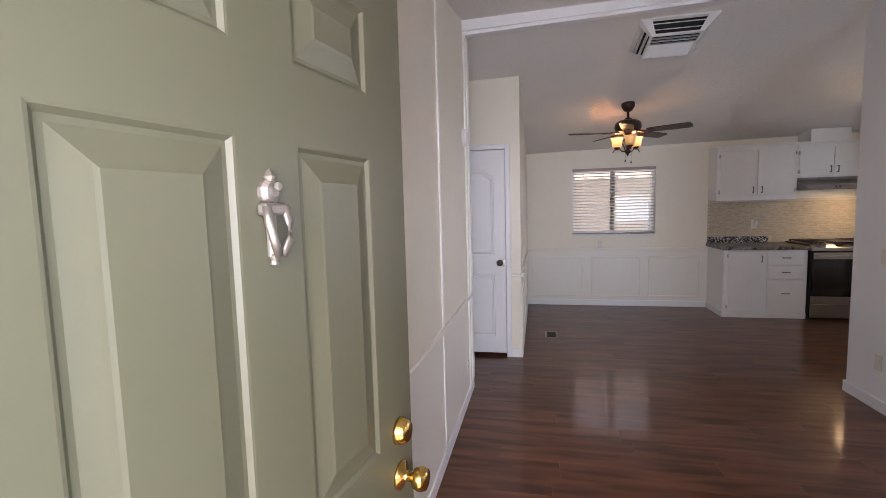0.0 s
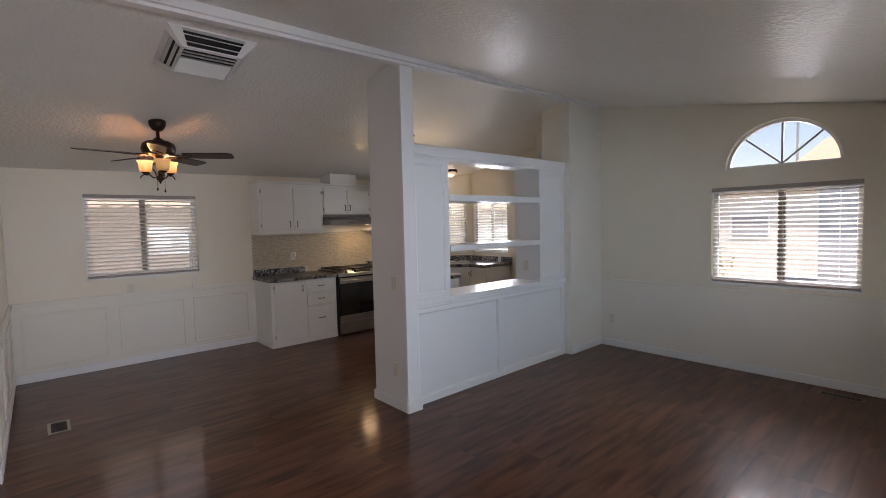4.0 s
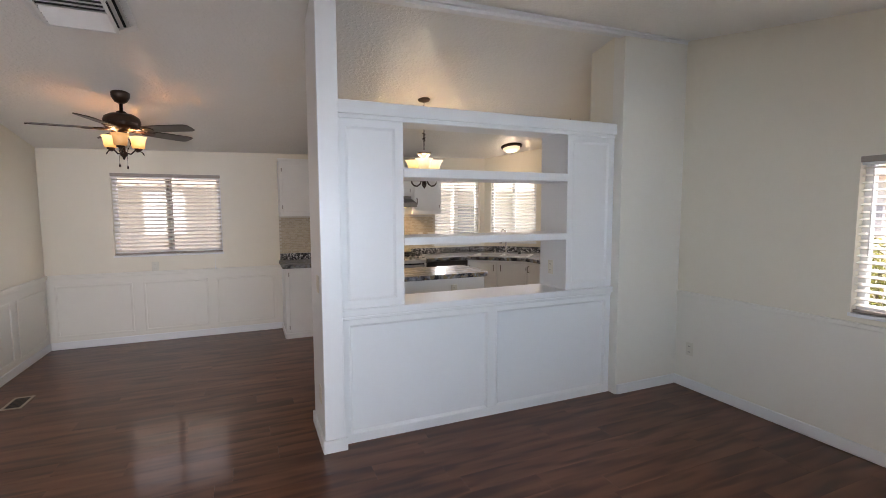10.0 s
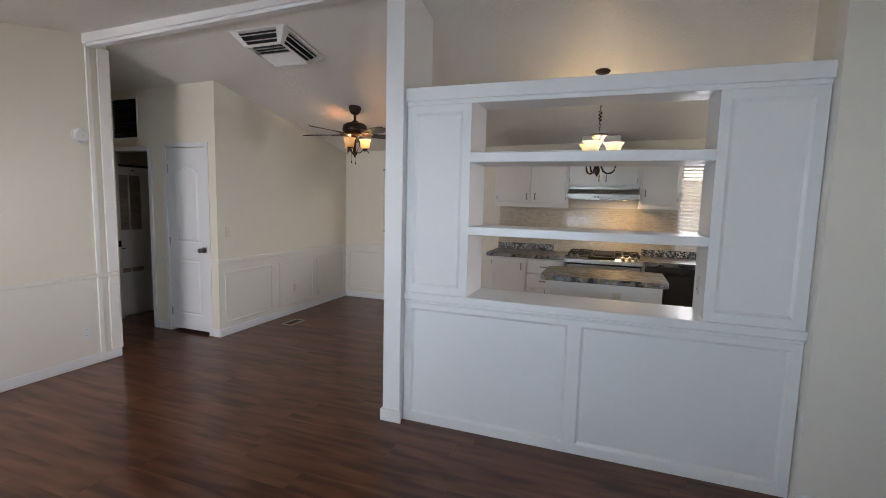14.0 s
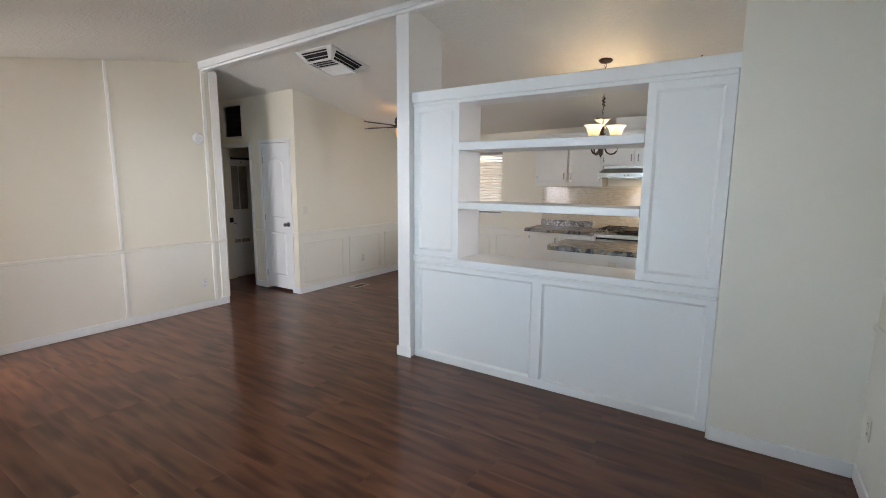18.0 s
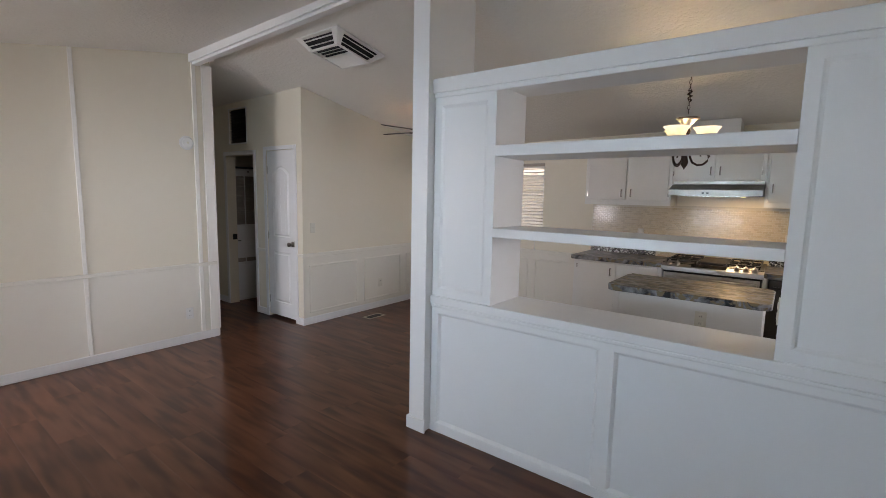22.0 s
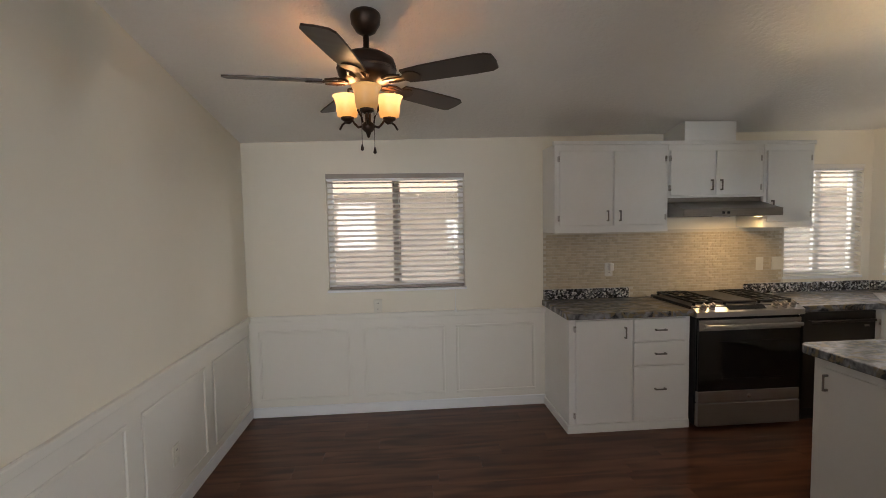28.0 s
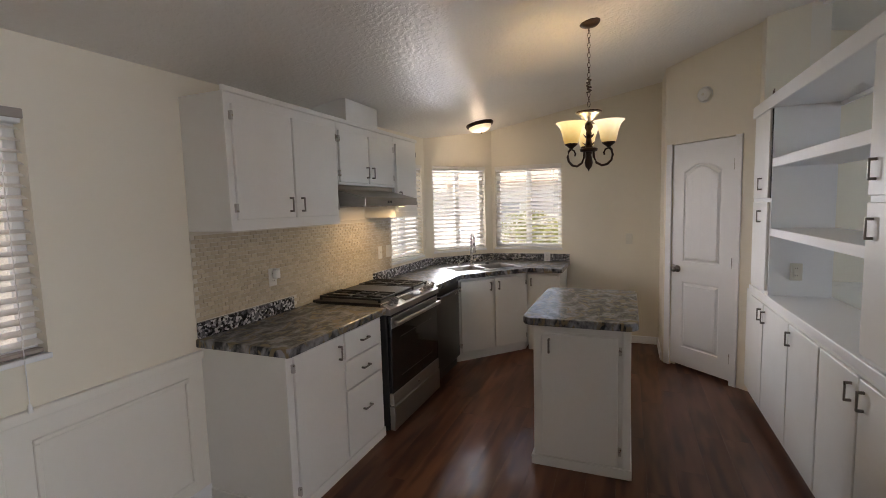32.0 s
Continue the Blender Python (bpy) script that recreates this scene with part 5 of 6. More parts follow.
def ceiling_fan():
    x, y = FAN.x, FAN.y
    f = thing("ceiling_fan", (x, y, ceil_z(y)), "dark bronze five-blade ceiling fan with three amber glass shades", "ceiling fan")
    zc = ceil_z(y)
    part("canopy", lathe([(0.068, 0.0), (0.07, -0.02), (0.066, -0.05), (0.045, -0.085), (0.02, -0.1)], 28, (x, y, zc + 0.012)), BRONZE, f, smooth=True)
    part("downrod", lathe([(0.014, 0.0), (0.014, -0.09), (0.036, -0.1), (0.042, -0.14)], 18, (x, y, zc - 0.055)), BRONZE, f, smooth=True)
    zm = 2.318
    part("motor_housing", lathe([(0.03, 0.05), (0.09, 0.04), (0.126, 0.018), (0.136, -0.01), (0.134, -0.05), (0.12, -0.075), (0.085, -0.086), (0.05, -0.1)], 32, (x, y, zm)), BRONZE, f, smooth=True)
    part("band", lathe([(0.1365, 0.0), (0.139, -0.008), (0.1365, -0.016)], 32, (x, y, zm - 0.02)), GOLDTRIM, f)
    for a in FAN_ANGLES:
        m = Matrix.Translation((x, y, zm - 0.085)) @ pose(0, 0, 0, 0, 0, a)
        b = part("blade", moved(prism([(0.2, -0.052), (0.3, -0.062), (0.52, -0.068), (0.595, -0.066), (0.622, -0.05), (0.628, 0.0), (0.622, 0.05), (0.595, 0.066), (0.52, 0.068), (0.3, 0.062), (0.2, 0.052)], -0.004, 0.004), m @ pose(0, 0, 0, -12)), BLADE, f)
        part("blade_iron", moved(joined(box(0.085, 0.2, -0.014, 0.014, -0.008, 0.0, 0.003), moved(prism(arc(0.235, 0, 0.045, 0, 360, 14)[:-1], -0.01, -0.004), pose(0, 0, 0, -12)),
                                        tube([(0.1, -0.03, -0.004), (0.14, -0.045, -0.002), (0.19, -0.03, -0.004)], 0.006, 6), tube([(0.1, 0.03, -0.004), (0.14, 0.045, -0.002), (0.19, 0.03, -0.004)], 0.006, 6)), m), GOLDTRIM, b, "scrolled bronze blade bracket")
    zk = zm - 0.066
    part("switch_housing", lathe([(0.05, 0.0), (0.052, -0.03), (0.03, -0.055), (0.016, -0.06), (0.014, -0.2), (0.03, -0.21), (0.028, -0.235), (0.012, -0.25), (0.006, -0.27), (0.0, -0.275)], 24, (x, y, zk)), BRONZE, f, smooth=True)
    for a in LIGHT_ANGLES:
        c, s = math.cos(radians(a)), math.sin(radians(a))
        pts = [(0.02, -0.215), (0.055, -0.22), (0.075, -0.2), (0.085, -0.185), (0.105, -0.195), (0.125, -0.19)]
        pts = [(x + r * c, y + r * s, zk + z) for r, z in pts]
        ar = part("arm", tube(pts, 0.006, 8), BRONZE, f, smooth=True)
        part("arm_scroll", tube([(x + r * c, y + r * s, zk + z) for r, z in ((0.02, -0.08), (0.05, -0.1), (0.055, -0.14), (0.035, -0.175), (0.03, -0.2))], 0.005, 8), BRONZE, ar, smooth=True)
        part("arm_tail", tube([(x + r * c, y + r * s, zk + z) for r, z in ((0.12, -0.185), (0.145, -0.2), (0.16, -0.222))], 0.005, 8), BRONZE, ar, smooth=True)
        cx, cy, cz = x + 0.115 * c, y + 0.115 * s, zk - 0.178
        part("cup", lathe([(0.01, -0.012), (0.03, 0.0), (0.032, 0.012)], 18, (cx, cy, cz)), BRONZE, ar, smooth=True)
        lit = a != LIGHT_ANGLES[0]
        bell(ar, (cx, cy, cz + 0.008), 0.046, 0.068, 0.102, AMBER if lit else AMBER_FAINT, lit=lit)
        if lit:
            lamp("fan_bulb", (cx, cy, cz + 0.1), FAN_W, (1.0, 0.66, 0.36), 0.03)
    for dx, dy, l in ((0.03, -0.03, 0.1), (-0.028, -0.026, 0.085)):
        ch = part("pull_chain", tube([(x + dx, y + dy, zk - 0.06), (x + dx, y + dy, zk - 0.23 - l)], 0.0014, 5), BRONZE, f)
        part("chain_knob", lathe([(0.002, 0.03), (0.007, 0.012), (0.008, 0.002), (0.0, -0.004)], 12, (x + dx, y + dy, zk - 0.25 - l)), BRONZE, ch, smooth=True)


FAN_ANGLES = [42.5, 114.5, 186.5, 258.5, 330.5]
LIGHT_ANGLES = [-88, 32, 152]
FAN_W = 0.4
ceiling_fan()


def petals(at, r):
    """A collar of six pointed leaves that flare outwards and up."""
    bm = bmesh.new()
    for k in range(6):
        a = radians(60 * k)
        leaf = []
        for u, w, h in ((0.012, 0.006, -0.03), (0.024, 0.011, -0.014), (r, 0.001, 0.0)):
            for sgn in (-1, 1):
                p = Vector((u, sgn * w, h))
                leaf.append(bm.verts.new(Matrix.Translation(at) @ Matrix.Rotation(a, 4, "Z") @ p))
        for q in (0, 2):
            bm.faces.new((leaf[q], leaf[q + 2], leaf[q + 3], leaf[q + 1]))
    bmesh.ops.solidify(bm, geom=bm.faces[:], thickness=0.003)
    return bm


def chandelier():
    x, y = 3.68, 5.11
    zc = ceil_z(y, x)
    c = thing("chandelier", (x, y, zc), "bronze three-light chandelier with lit opal bell shades on a chain", "chandelier")
    part("canopy", lathe([(0.065, 0.0), (0.064, -0.012), (0.05, -0.028), (0.012, -0.036)], 26, (x, y, zc + 0.012)), BRONZE, c, smooth=True)
    z = zc - 0.03
    k = 0
    while z > 2.16:
        ring = [(0.008 * math.cos(q), 0.0, 0.017 * math.sin(q)) for q in [2 * math.pi * i / 10 for i in range(11)]]
        lk = tube(ring, 0.0021, 5)
        part("chain_link", moved(lk, Matrix.Translation((x, y, z - 0.014)) @ pose(0, 0, 0, 0, 0, 90 * (k % 2) + 20)), BRONZE, c)
        z -= 0.029
        k += 1
    part("knotted_cord", tube([(x + 0.014 * math.cos(q * 1.3), y + 0.014 * math.sin(q * 1.9), 2.27 + 0.006 * q) for q in range(-6, 8)], 0.005, 6), BRONZE, c)
    dish = part("crown", lathe([(0.006, 0.002), (0.06, 0.0), (0.071, -0.006), (0.062, -0.018), (0.05, -0.024), (0.044, -0.036), (0.03, -0.044), (0.026, -0.054), (0.012, -0.066)], 24, (x, y, 2.118)), SILVER, c, "silver ornamented dish crown", smooth=True)
    part("rim", lathe([(0.07, -0.004), (0.075, -0.004), (0.076, 0.003), (0.07, 0.004)], 28, (x, y, 2.116)), BRONZE, dish)
    part("stem", lathe([(0.012, 0.0), (0.021, -0.014), (0.026, -0.032), (0.015, -0.05), (0.018, -0.07), (0.014, -0.09), (0.02, -0.13), (0.022, -0.155), (0.02, -0.185), (0.016, -0.2), (0.025, -0.245), (0.02, -0.268), (0.007, -0.285), (0.0, -0.3)], 20, (x, y, 2.055)), BRONZE, c, smooth=True)
    for z, r in ((1.985, 0.036), (1.935, 0.045)):
        part("leaf_collar", petals((x, y, z), r), BRONZE, c)
    part("tier_plate", lathe([(0.02, 0.006), (0.048, 0.006), (0.053, 0.0), (0.051, -0.012), (0.03, -0.018)], 28, (x, y, 1.892)), BRONZE, c, smooth=True)
    for a in CH_ANGLES:
        q, s = math.cos(radians(a)), math.sin(radians(a))
        line = [(0.03, -0.172), (0.033, -0.212), (0.05, -0.248), (0.084, -0.268), (0.118, -0.262), (0.142, -0.24), (0.15, -0.21), (0.143, -0.18), (0.125, -0.16)]
        curl = [(0.14, -0.176), (0.122, -0.166), (0.104, -0.174), (0.096, -0.192), (0.1, -0.206)]
        ar = part("arm", tube([(x + r * q, y + r * s, 2.055 + h) for r, h in line], 0.0075, 8), BRONZE, c, smooth=True)
        part("arm_scroll", tube([(x + r * q, y + r * s, 2.055 + h) for r, h in curl], 0.0055, 8), BRONZE, ar, smooth=True)
        cx, cy, cz = x + 0.125 * q, y + 0.125 * s, 2.055 - 0.138
        part("cup", lathe([(0.008, -0.026), (0.016, -0.018), (0.036, -0.002), (0.038, 0.006)], 18, (cx, cy, cz)), BRONZE, ar, smooth=True)
        h = 0.128
        prof = [(0.02, 0), (0.04, 0.004), (0.047, h * 0.2), (0.055, h * 0.5), (0.067, h * 0.78), (0.082, h * 0.94), (0.09, h), (0.086, h), (0.078, h * 0.94), (0.063, h * 0.78), (0.051, h * 0.5), (0.043, h * 0.2), (0.018, 0.01)]
        part("shade", lathe(prof, 28, (cx, cy, cz + 0.004)), OPAL_WARM if a == 130 else OPAL, ar, "frosted glass shade with a yellow painted glow" if a == 130 else "glowing frosted glass shade", smooth=True)
        lamp("chandelier_bulb", (cx, cy, cz + 0.085), CH_W, (1.0, 0.93, 0.8))


CH_ANGLES = [10, 130, 250]
CH_W = 0.32
chandelier()


def flush_light():
    x, y = 5.48, 6.37
    z = ceil_z(y, x)
    f = thing("flush_light", (x, y, z), "bronze-rimmed flush ceiling light with glowing glass bowl", "ceiling light")
    m = Matrix.Translation((x, y, z)) @ pose(0, 0, 0, -math.degrees(math.atan(SLOPE)))
    part("base", moved(lathe([(0.14, 0.01), (0.15, -0.006), (0.14, -0.03), (0.125, -0.035)], 32), m), BRONZE, f, smooth=True)
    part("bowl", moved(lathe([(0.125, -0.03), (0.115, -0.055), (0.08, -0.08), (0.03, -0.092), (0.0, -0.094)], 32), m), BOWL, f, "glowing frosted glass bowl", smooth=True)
    part("finial", moved(lathe([(0.008, -0.09), (0.01, -0.1), (0.004, -0.11), (0.0, -0.112)], 12), m), BRONZE, f)
    lamp("flush_bulb", (x, y - 0.03, z - 0.15), 0.6, (1.0, 0.88, 0.66), 0.06)


flush_light()


def ceiling_diffuser():
    """A four-way box diffuser below the slope."""
    x, y = 1.135, 4.115
    m = Matrix.Translation((x, y, ceil_z(y, x))) @ pose(0, 0, 0, -math.degrees(math.atan(SLOPE)))
    d = thing("ceiling_vent", m, "white four-way box ceiling diffuser with a dark insert behind louvres", "vent")
    A, C, D = 0.268, 0.184, -0.088

    def frustum(a, c, d0, d1):
        bm = bmesh.new()
        r = [[bm.verts.new((sx * q, sy * q, z)) for sx, sy in ((-1, -1), (1, -1), (1, 1), (-1, 1))] for q, z in ((a, d0), (c, d1))]
        bm.faces.new(r[1])
        for k in range(4):
            bm.faces.new((r[0][k], r[0][(k + 1) % 4], r[1][(k + 1) % 4], r[1][k]))
        return bm

    # Near-black insert puts the shade inside the vent into colour.
    part("dark_insert", frustum(A - 0.03, C - 0.02, 0.0, D + 0.02), DARK, d, local=True)
    part("flange", joined(box(-A, A, -A, -A + 0.035, -0.012, 0), box(-A, A, A - 0.035, A, -0.012, 0), box(-A, -A + 0.035, -A + 0.035, A - 0.035, -0.012, 0), box(A - 0.035, A, -A + 0.035, A - 0.035, -0.012, 0)), PLASTIC, d, local=True)
    part("lower_frame", joined(box(-C, C, -C, -C + 0.018, D - 0.006, D + 0.006), box(-C, C, C - 0.018, C, D - 0.006, D + 0.006), box(-C, -C + 0.018, -C, C, D - 0.006, D + 0.006), box(C - 0.018, C, -C, C, D - 0.006, D + 0.006)), PLASTIC, d, local=True)
    for k in range(4):
        bm = bmesh.new()
        w0, w1 = 0.075, 0.035
        pts = [(A, A - w0, -0.008), (A, A, -0.008), (A - w0, A, -0.008), (C - w1, C, D), (C, C, D), (C, C - w1, D)]
        v = [bm.verts.new(p) for p in pts]
        bm.faces.new((v[0], v[1], v[4], v[5]))
        bm.faces.new((v[1], v[2], v[3], v[4]))
        part("corner_web", moved(bm, pose(0, 0, 0, 0, 0, 90 * k)), PLASTIC, d, local=True)
        for u in (0.36, 0.7):
            q, z = A + (C - A) * u - 0.01, D * u
            part("louvre", moved(box(-q + 0.03, q - 0.03, -0.013, 0.013, -0.0015, 0.0015), pose(0, 0, 0, 0, 0, 90 * k) @ Matrix.Translation((0, -q, z)) @ pose(0, 0, 0, 20)), PLASTIC, d, local=True)
    for k in range(8):
        yy = -C + 0.034 + k * 0.041
        part("louvre", moved(box(-C + 0.018, C - 0.018, -0.022, 0.022, -0.0012, 0.0012), Matrix.Translation((0, yy, D + 0.006)) @ pose(0, 0, 0, 40 if k < 4 else -32)), PLASTIC, d, local=True)


ceiling_diffuser()


# small wall and floor fittings
def plate(name, at, face, kind, label, mat=ALMOND):
    """A cover plate at a place on a wall. face: the angle of its normal."""
    p = thing(name, Matrix.Translation(at) @ pose(0, 0, 0, 0, 0, face + 90), label, "outlet" if kind == "outlet" else "switch", "wall plates")
    w = 0.035 if kind != "double" else 0.058
    part("cover_plate", box(-w, w, -0.006, 0.0, -0.057, 0.057, 0.003), mat, p, local=True)
    if kind == "outlet":
        for z in (-0.024, 0.024):
            s = part("socket", box(-0.016, 0.016, -0.0085, -0.006, z - 0.015, z + 0.015, 0.002), mat, p, local=True)
            for x in (-0.006, 0.006):
                part("slot", box(x - 0.0012, x + 0.0012, -0.0092, -0.0085, z - 0.004, z + 0.005), DARK, s, local=True)
    elif kind == "toggle":
        part("toggle", box(-0.005, 0.005, -0.016, -0.006, -0.004, 0.012, 0.002), mat, p, local=True)
    else:
        for x in ((0,) if kind == "rocker" else (-0.024, 0.024)):
            part("rocker", box(x - 0.016, x + 0.016, -0.009, -0.006, -0.033, 0.033, 0.002), mat, p, local=True)
    return p


plate("wall_outlet", (0.993, YN - 0.0, 0.89), -90, "outlet", "ivory outlet under the dining window")
plate("wall_outlet", (XD + 0.004, 5.77, 0.34), 0, "outlet", "ivory outlet low on the wainscot")
plate("light_switch", (XD, 4.68, 1.13), 0, "toggle", "ivory light switch beside closet corner")
plate("wall_outlet", (XE - 0.004, 0.24, 0.335), 180, "outlet", "ivory outlet low on the window wall")
plate("wall_outlet", (XE - 0.004, 3.43, 0.345), 180, "outlet", "ivory outlet in the corner by the divider")
plate("wall_outlet", (XW + 0.004, 3.45, 0.3), 0, "outlet", "ivory outlet near the hall opening", PLASTIC)
plate("light_switch", (2.42, 3.745, 1.07), 180, "rocker", "ivory light switch on the divider post")
plate("wall_outlet", (2.42, 3.745, 0.335), 180, "rocker", "ivory blank outlet low on the divider post")
plate("wall_outlet", (OX1, 3.85, 1.07), 180, "outlet", "ivory outlet inside the divider opening")
plate("wall_outlet", (2.955, 6.993, 1.145), -90, "outlet", "steel-plated outlet on the tile backsplash", PLATE_STEEL)
plug = thing("plug_in_night_light", (2.968, 6.984, 1.168), "small white plug-in night light in the backsplash outlet", "night light")
part("body", box(2.948, 2.988, 6.952, 6.984, 1.135, 1.2, 0.008, 2), PLASTIC, plug)
part("lens", box(2.956, 2.98, 6.948, 6.953, 1.17, 1.194, 0.002), PLASTIC, plug)
cable = thing("cable_stub", (4.57, 3.95, 2.232), "short dark brown cable end on the divider's cap", "cable")
part("cable", tube([(4.57, 3.95, 2.234), (4.572, 3.952, 2.27), (4.566, 3.95, 2.3), (4.57, 3.946, 2.312)], 0.007, 8), VENTBROWN, cable, smooth=True)
plate("light_switch", (4.33, 6.993, 1.16), -90, "toggle", "ivory switch on the tile backsplash")
plate("light_switch", (4.5, 6.993, 1.16), -90, "double", "double ivory switch beside the window")
plate("light_switch", (XK, 4.87, 1.16), 180, "toggle", "ivory switch on the kitchen end wall")
plate("wall_outlet", (XK - 0.025, 5.75, 0.945), 180, "outlet", "ivory outlet in the granite splash", PLASTIC)
plate("wall_outlet", (3.9, 4.865, 0.74), -90, "outlet", "ivory outlet on the island's side")


def register(at, w, d, label, mat=None):
    mat = mat or VENTBROWN
    r = thing("floor_register", at, label, "register", "floor registers")
    x, y = w / 2, d / 2
    part("flange", joined(box(-x, x, -y, -y + 0.02, 0, 0.005, 0.001), box(-x, x, y - 0.02, y, 0, 0.005, 0.001), box(-x, -x + 0.02, -y + 0.02, y - 0.02, 0, 0.005, 0.001), box(x - 0.02, x, -y + 0.02, y - 0.02, 0, 0.005, 0.001)), mat, r, local=True)
    # No hollow duct: a thin near-black sheet paints the shade below the louvres.
    part("duct", box(-x + 0.02, x - 0.02, -y + 0.02, y - 0.02, 0.0005, 0.0015), DARK, r, local=True)
    lng = w > d
    n = int((max(w, d) - 0.05) / 0.03)
    for k in range(n):
        u = -max(x, y) + 0.03 + k * 0.03
        part("louvre", box(u, u + 0.005, -y + 0.02, y - 0.02, 0.0015, 0.004) if lng else box(-x + 0.02, x - 0.02, u, u + 0.005, 0.0015, 0.004), BRONZE, r, local=True)
    return r


register((0.255, 5.365, 0.0005), 0.14, 0.27, "beige metal floor register on the dining floor", VENTBEIGE)
register((5.27, 1.24, 0.0005), 0.12, 0.31, "brown metal floor register under the arched window")
register((-0.31, 1.385, 0.0005), 0.12, 0.3, "tan metal floor register by the entry door", VENTBEIGE)


def smoke_alarm(at, face, label):
    s = thing("smoke_alarm", Matrix.Translation(at) @ pose(0, 0, 0, 0, 0, face + 90) @ pose(0, 0, 0, 90), label, "smoke alarm", "smoke alarms")
    part("base", lathe([(0.066, 0), (0.068, 0.008), (0.066, 0.01)], 30), PLASTIC, s, smooth=False, local=True)
    part("cover", lathe([(0.06, 0.01), (0.058, 0.028), (0.045, 0.036), (0.0, 0.037)], 30), PLASTIC, s, smooth=False, local=True)
    part("button", lathe([(0.012, 0.036), (0.011, 0.04), (0, 0.04)], 16), ALMOND, s, local=True)


smoke_alarm((XW + 0.001, 3.49, 1.99), 0, "round white smoke alarm on the living room wall")
al = PAN @ Vector((0.4, 0.0, 2.45))
smoke_alarm(tuple(al), math.degrees(math.atan2(pd.x, -pd.y)), "round white smoke alarm above the pantry door")
g = thing("return_grille", ((GR[0] + GR[1]) / 2, YC, GR[2]), "black return-air grille above the hall doorway", "grille")
part("backing", box(GR[0], GR[1], YC + 0.03, YC + 0.04, GR[2], GR[3]), GRILLE, g)
part("frame", joined(box(GR[0] - 0.012, GR[1] + 0.012, YC - 0.008, YC, GR[2] - 0.015, GR[2]), box(GR[0] - 0.012, GR[1] + 0.012, YC - 0.008, YC, GR[3], GR[3] + 0.012),
                     box(GR[0] - 0.012, GR[0], YC - 0.008, YC, GR[2], GR[3]), box(GR[1], GR[1] + 0.012, YC - 0.008, YC, GR[2], GR[3])), WHITE, g)
for k in range(12):
    z = GR[2] + 0.02 + k * 0.034
    part("slat", moved(box(GR[0] + 0.001, GR[1] - 0.001, -0.012, 0.012, -0.001, 0.001), Matrix.Translation((0, YC + 0.012, z)) @ pose(0, 0, 0, -35)), GRILLE, g)
# furnace in the closet behind the hall doorway
FX = -1.74
fu = thing("furnace", (FX - 0.3, 4.95, 0), "white upright furnace with dark louvred upper panels", "furnace")
part("cabinet", box(FX - 0.56, FX - 0.012, 4.672, 5.3, 0.0, 1.835, 0.004), PANEL, fu)
part("upper_panel", joined(box(FX - 0.011, FX, 4.674, 5.298, 1.735, 1.832), box(FX - 0.011, FX, 4.674, 5.298, 0.62, 1.07), box(FX - 0.011, FX, 4.674, 4.692, 1.07, 1.735),
                           box(FX - 0.011, FX, 4.81, 4.826, 1.07, 1.735), box(FX - 0.011, FX, 4.965, 5.298, 1.07, 1.735)), PANEL, fu)
for y0, y1 in ((4.692, 4.81), (4.826, 4.965)):
    s = part("louvre_panel", box(FX - 0.0115, FX - 0.009, y0, y1, 1.07, 1.735), TAUPE, fu)
    for k in range(22):
        part("louvre", moved(box(-0.009, 0.009, y0, y1, -0.001, 0.001), Matrix.Translation((FX - 0.006, 0, 1.085 + k * 0.03)) @ pose(0, 0, 0, 0, 40, 0)), TAUPE, s)
part("lower_panel", box(FX - 0.011, FX + 0.002, 4.674, 5.298, 0.02, 0.507, 0.003), PANEL, fu)
part("middle_rail", box(FX - 0.011, FX, 4.674, 5.298, 0.513, 0.618), PANEL, fu)
for y0, y1 in ((4.68, 4.8), (4.815, 4.96)):
    part("air_grille", box(FX - 0.001, FX + 0.002, y0, y1, 0.548, 0.602), TAUPE, fu)
part("slot", box(FX - 0.001, FX + 0.002, 4.7, 4.742, 0.842, 0.852), BLACK, fu)
part("rail", tube([(FX - 0.01, 4.672, 1.85), (FX - 0.01, 5.29, 1.85)], 0.014, 8), BLACK, fu)
part("rail_stop", box(FX - 0.02, FX + 0.01, 4.86, 4.88, 1.79, 1.805), BLACK, fu)
sp = thing("strike_plate", (HD[0], 4.63, 0.91), "black strike plate on the doorway jamb", "strike plate")
part("plate", box(HD[0], HD[0] + 0.003, 4.6, 4.66, 0.875, 0.95), BLACK, sp)
cb = thing("wall_cable", SKEW @ pose(4.05, YS, 0.3), "white cable box with a dangling lead on the wall", "cable box")
part("box", box(-0.05, 0.05, 0.004, 0.03, -0.03, 0.08, 0.004), PLASTIC, cb, local=True)
part("lead", tube([(-0.01, 0.03, 0.0), (-0.02, 0.06, -0.06), (0.01, 0.07, -0.03), (0.03, 0.05, 0.01)], 0.004, 6), BLACK, cb, local=True)

# ---- outside ----
ground = solid("ground", box(-300, 300, -300, 300, -0.85, -0.75), GROUND, "pale concrete ground", "ground")


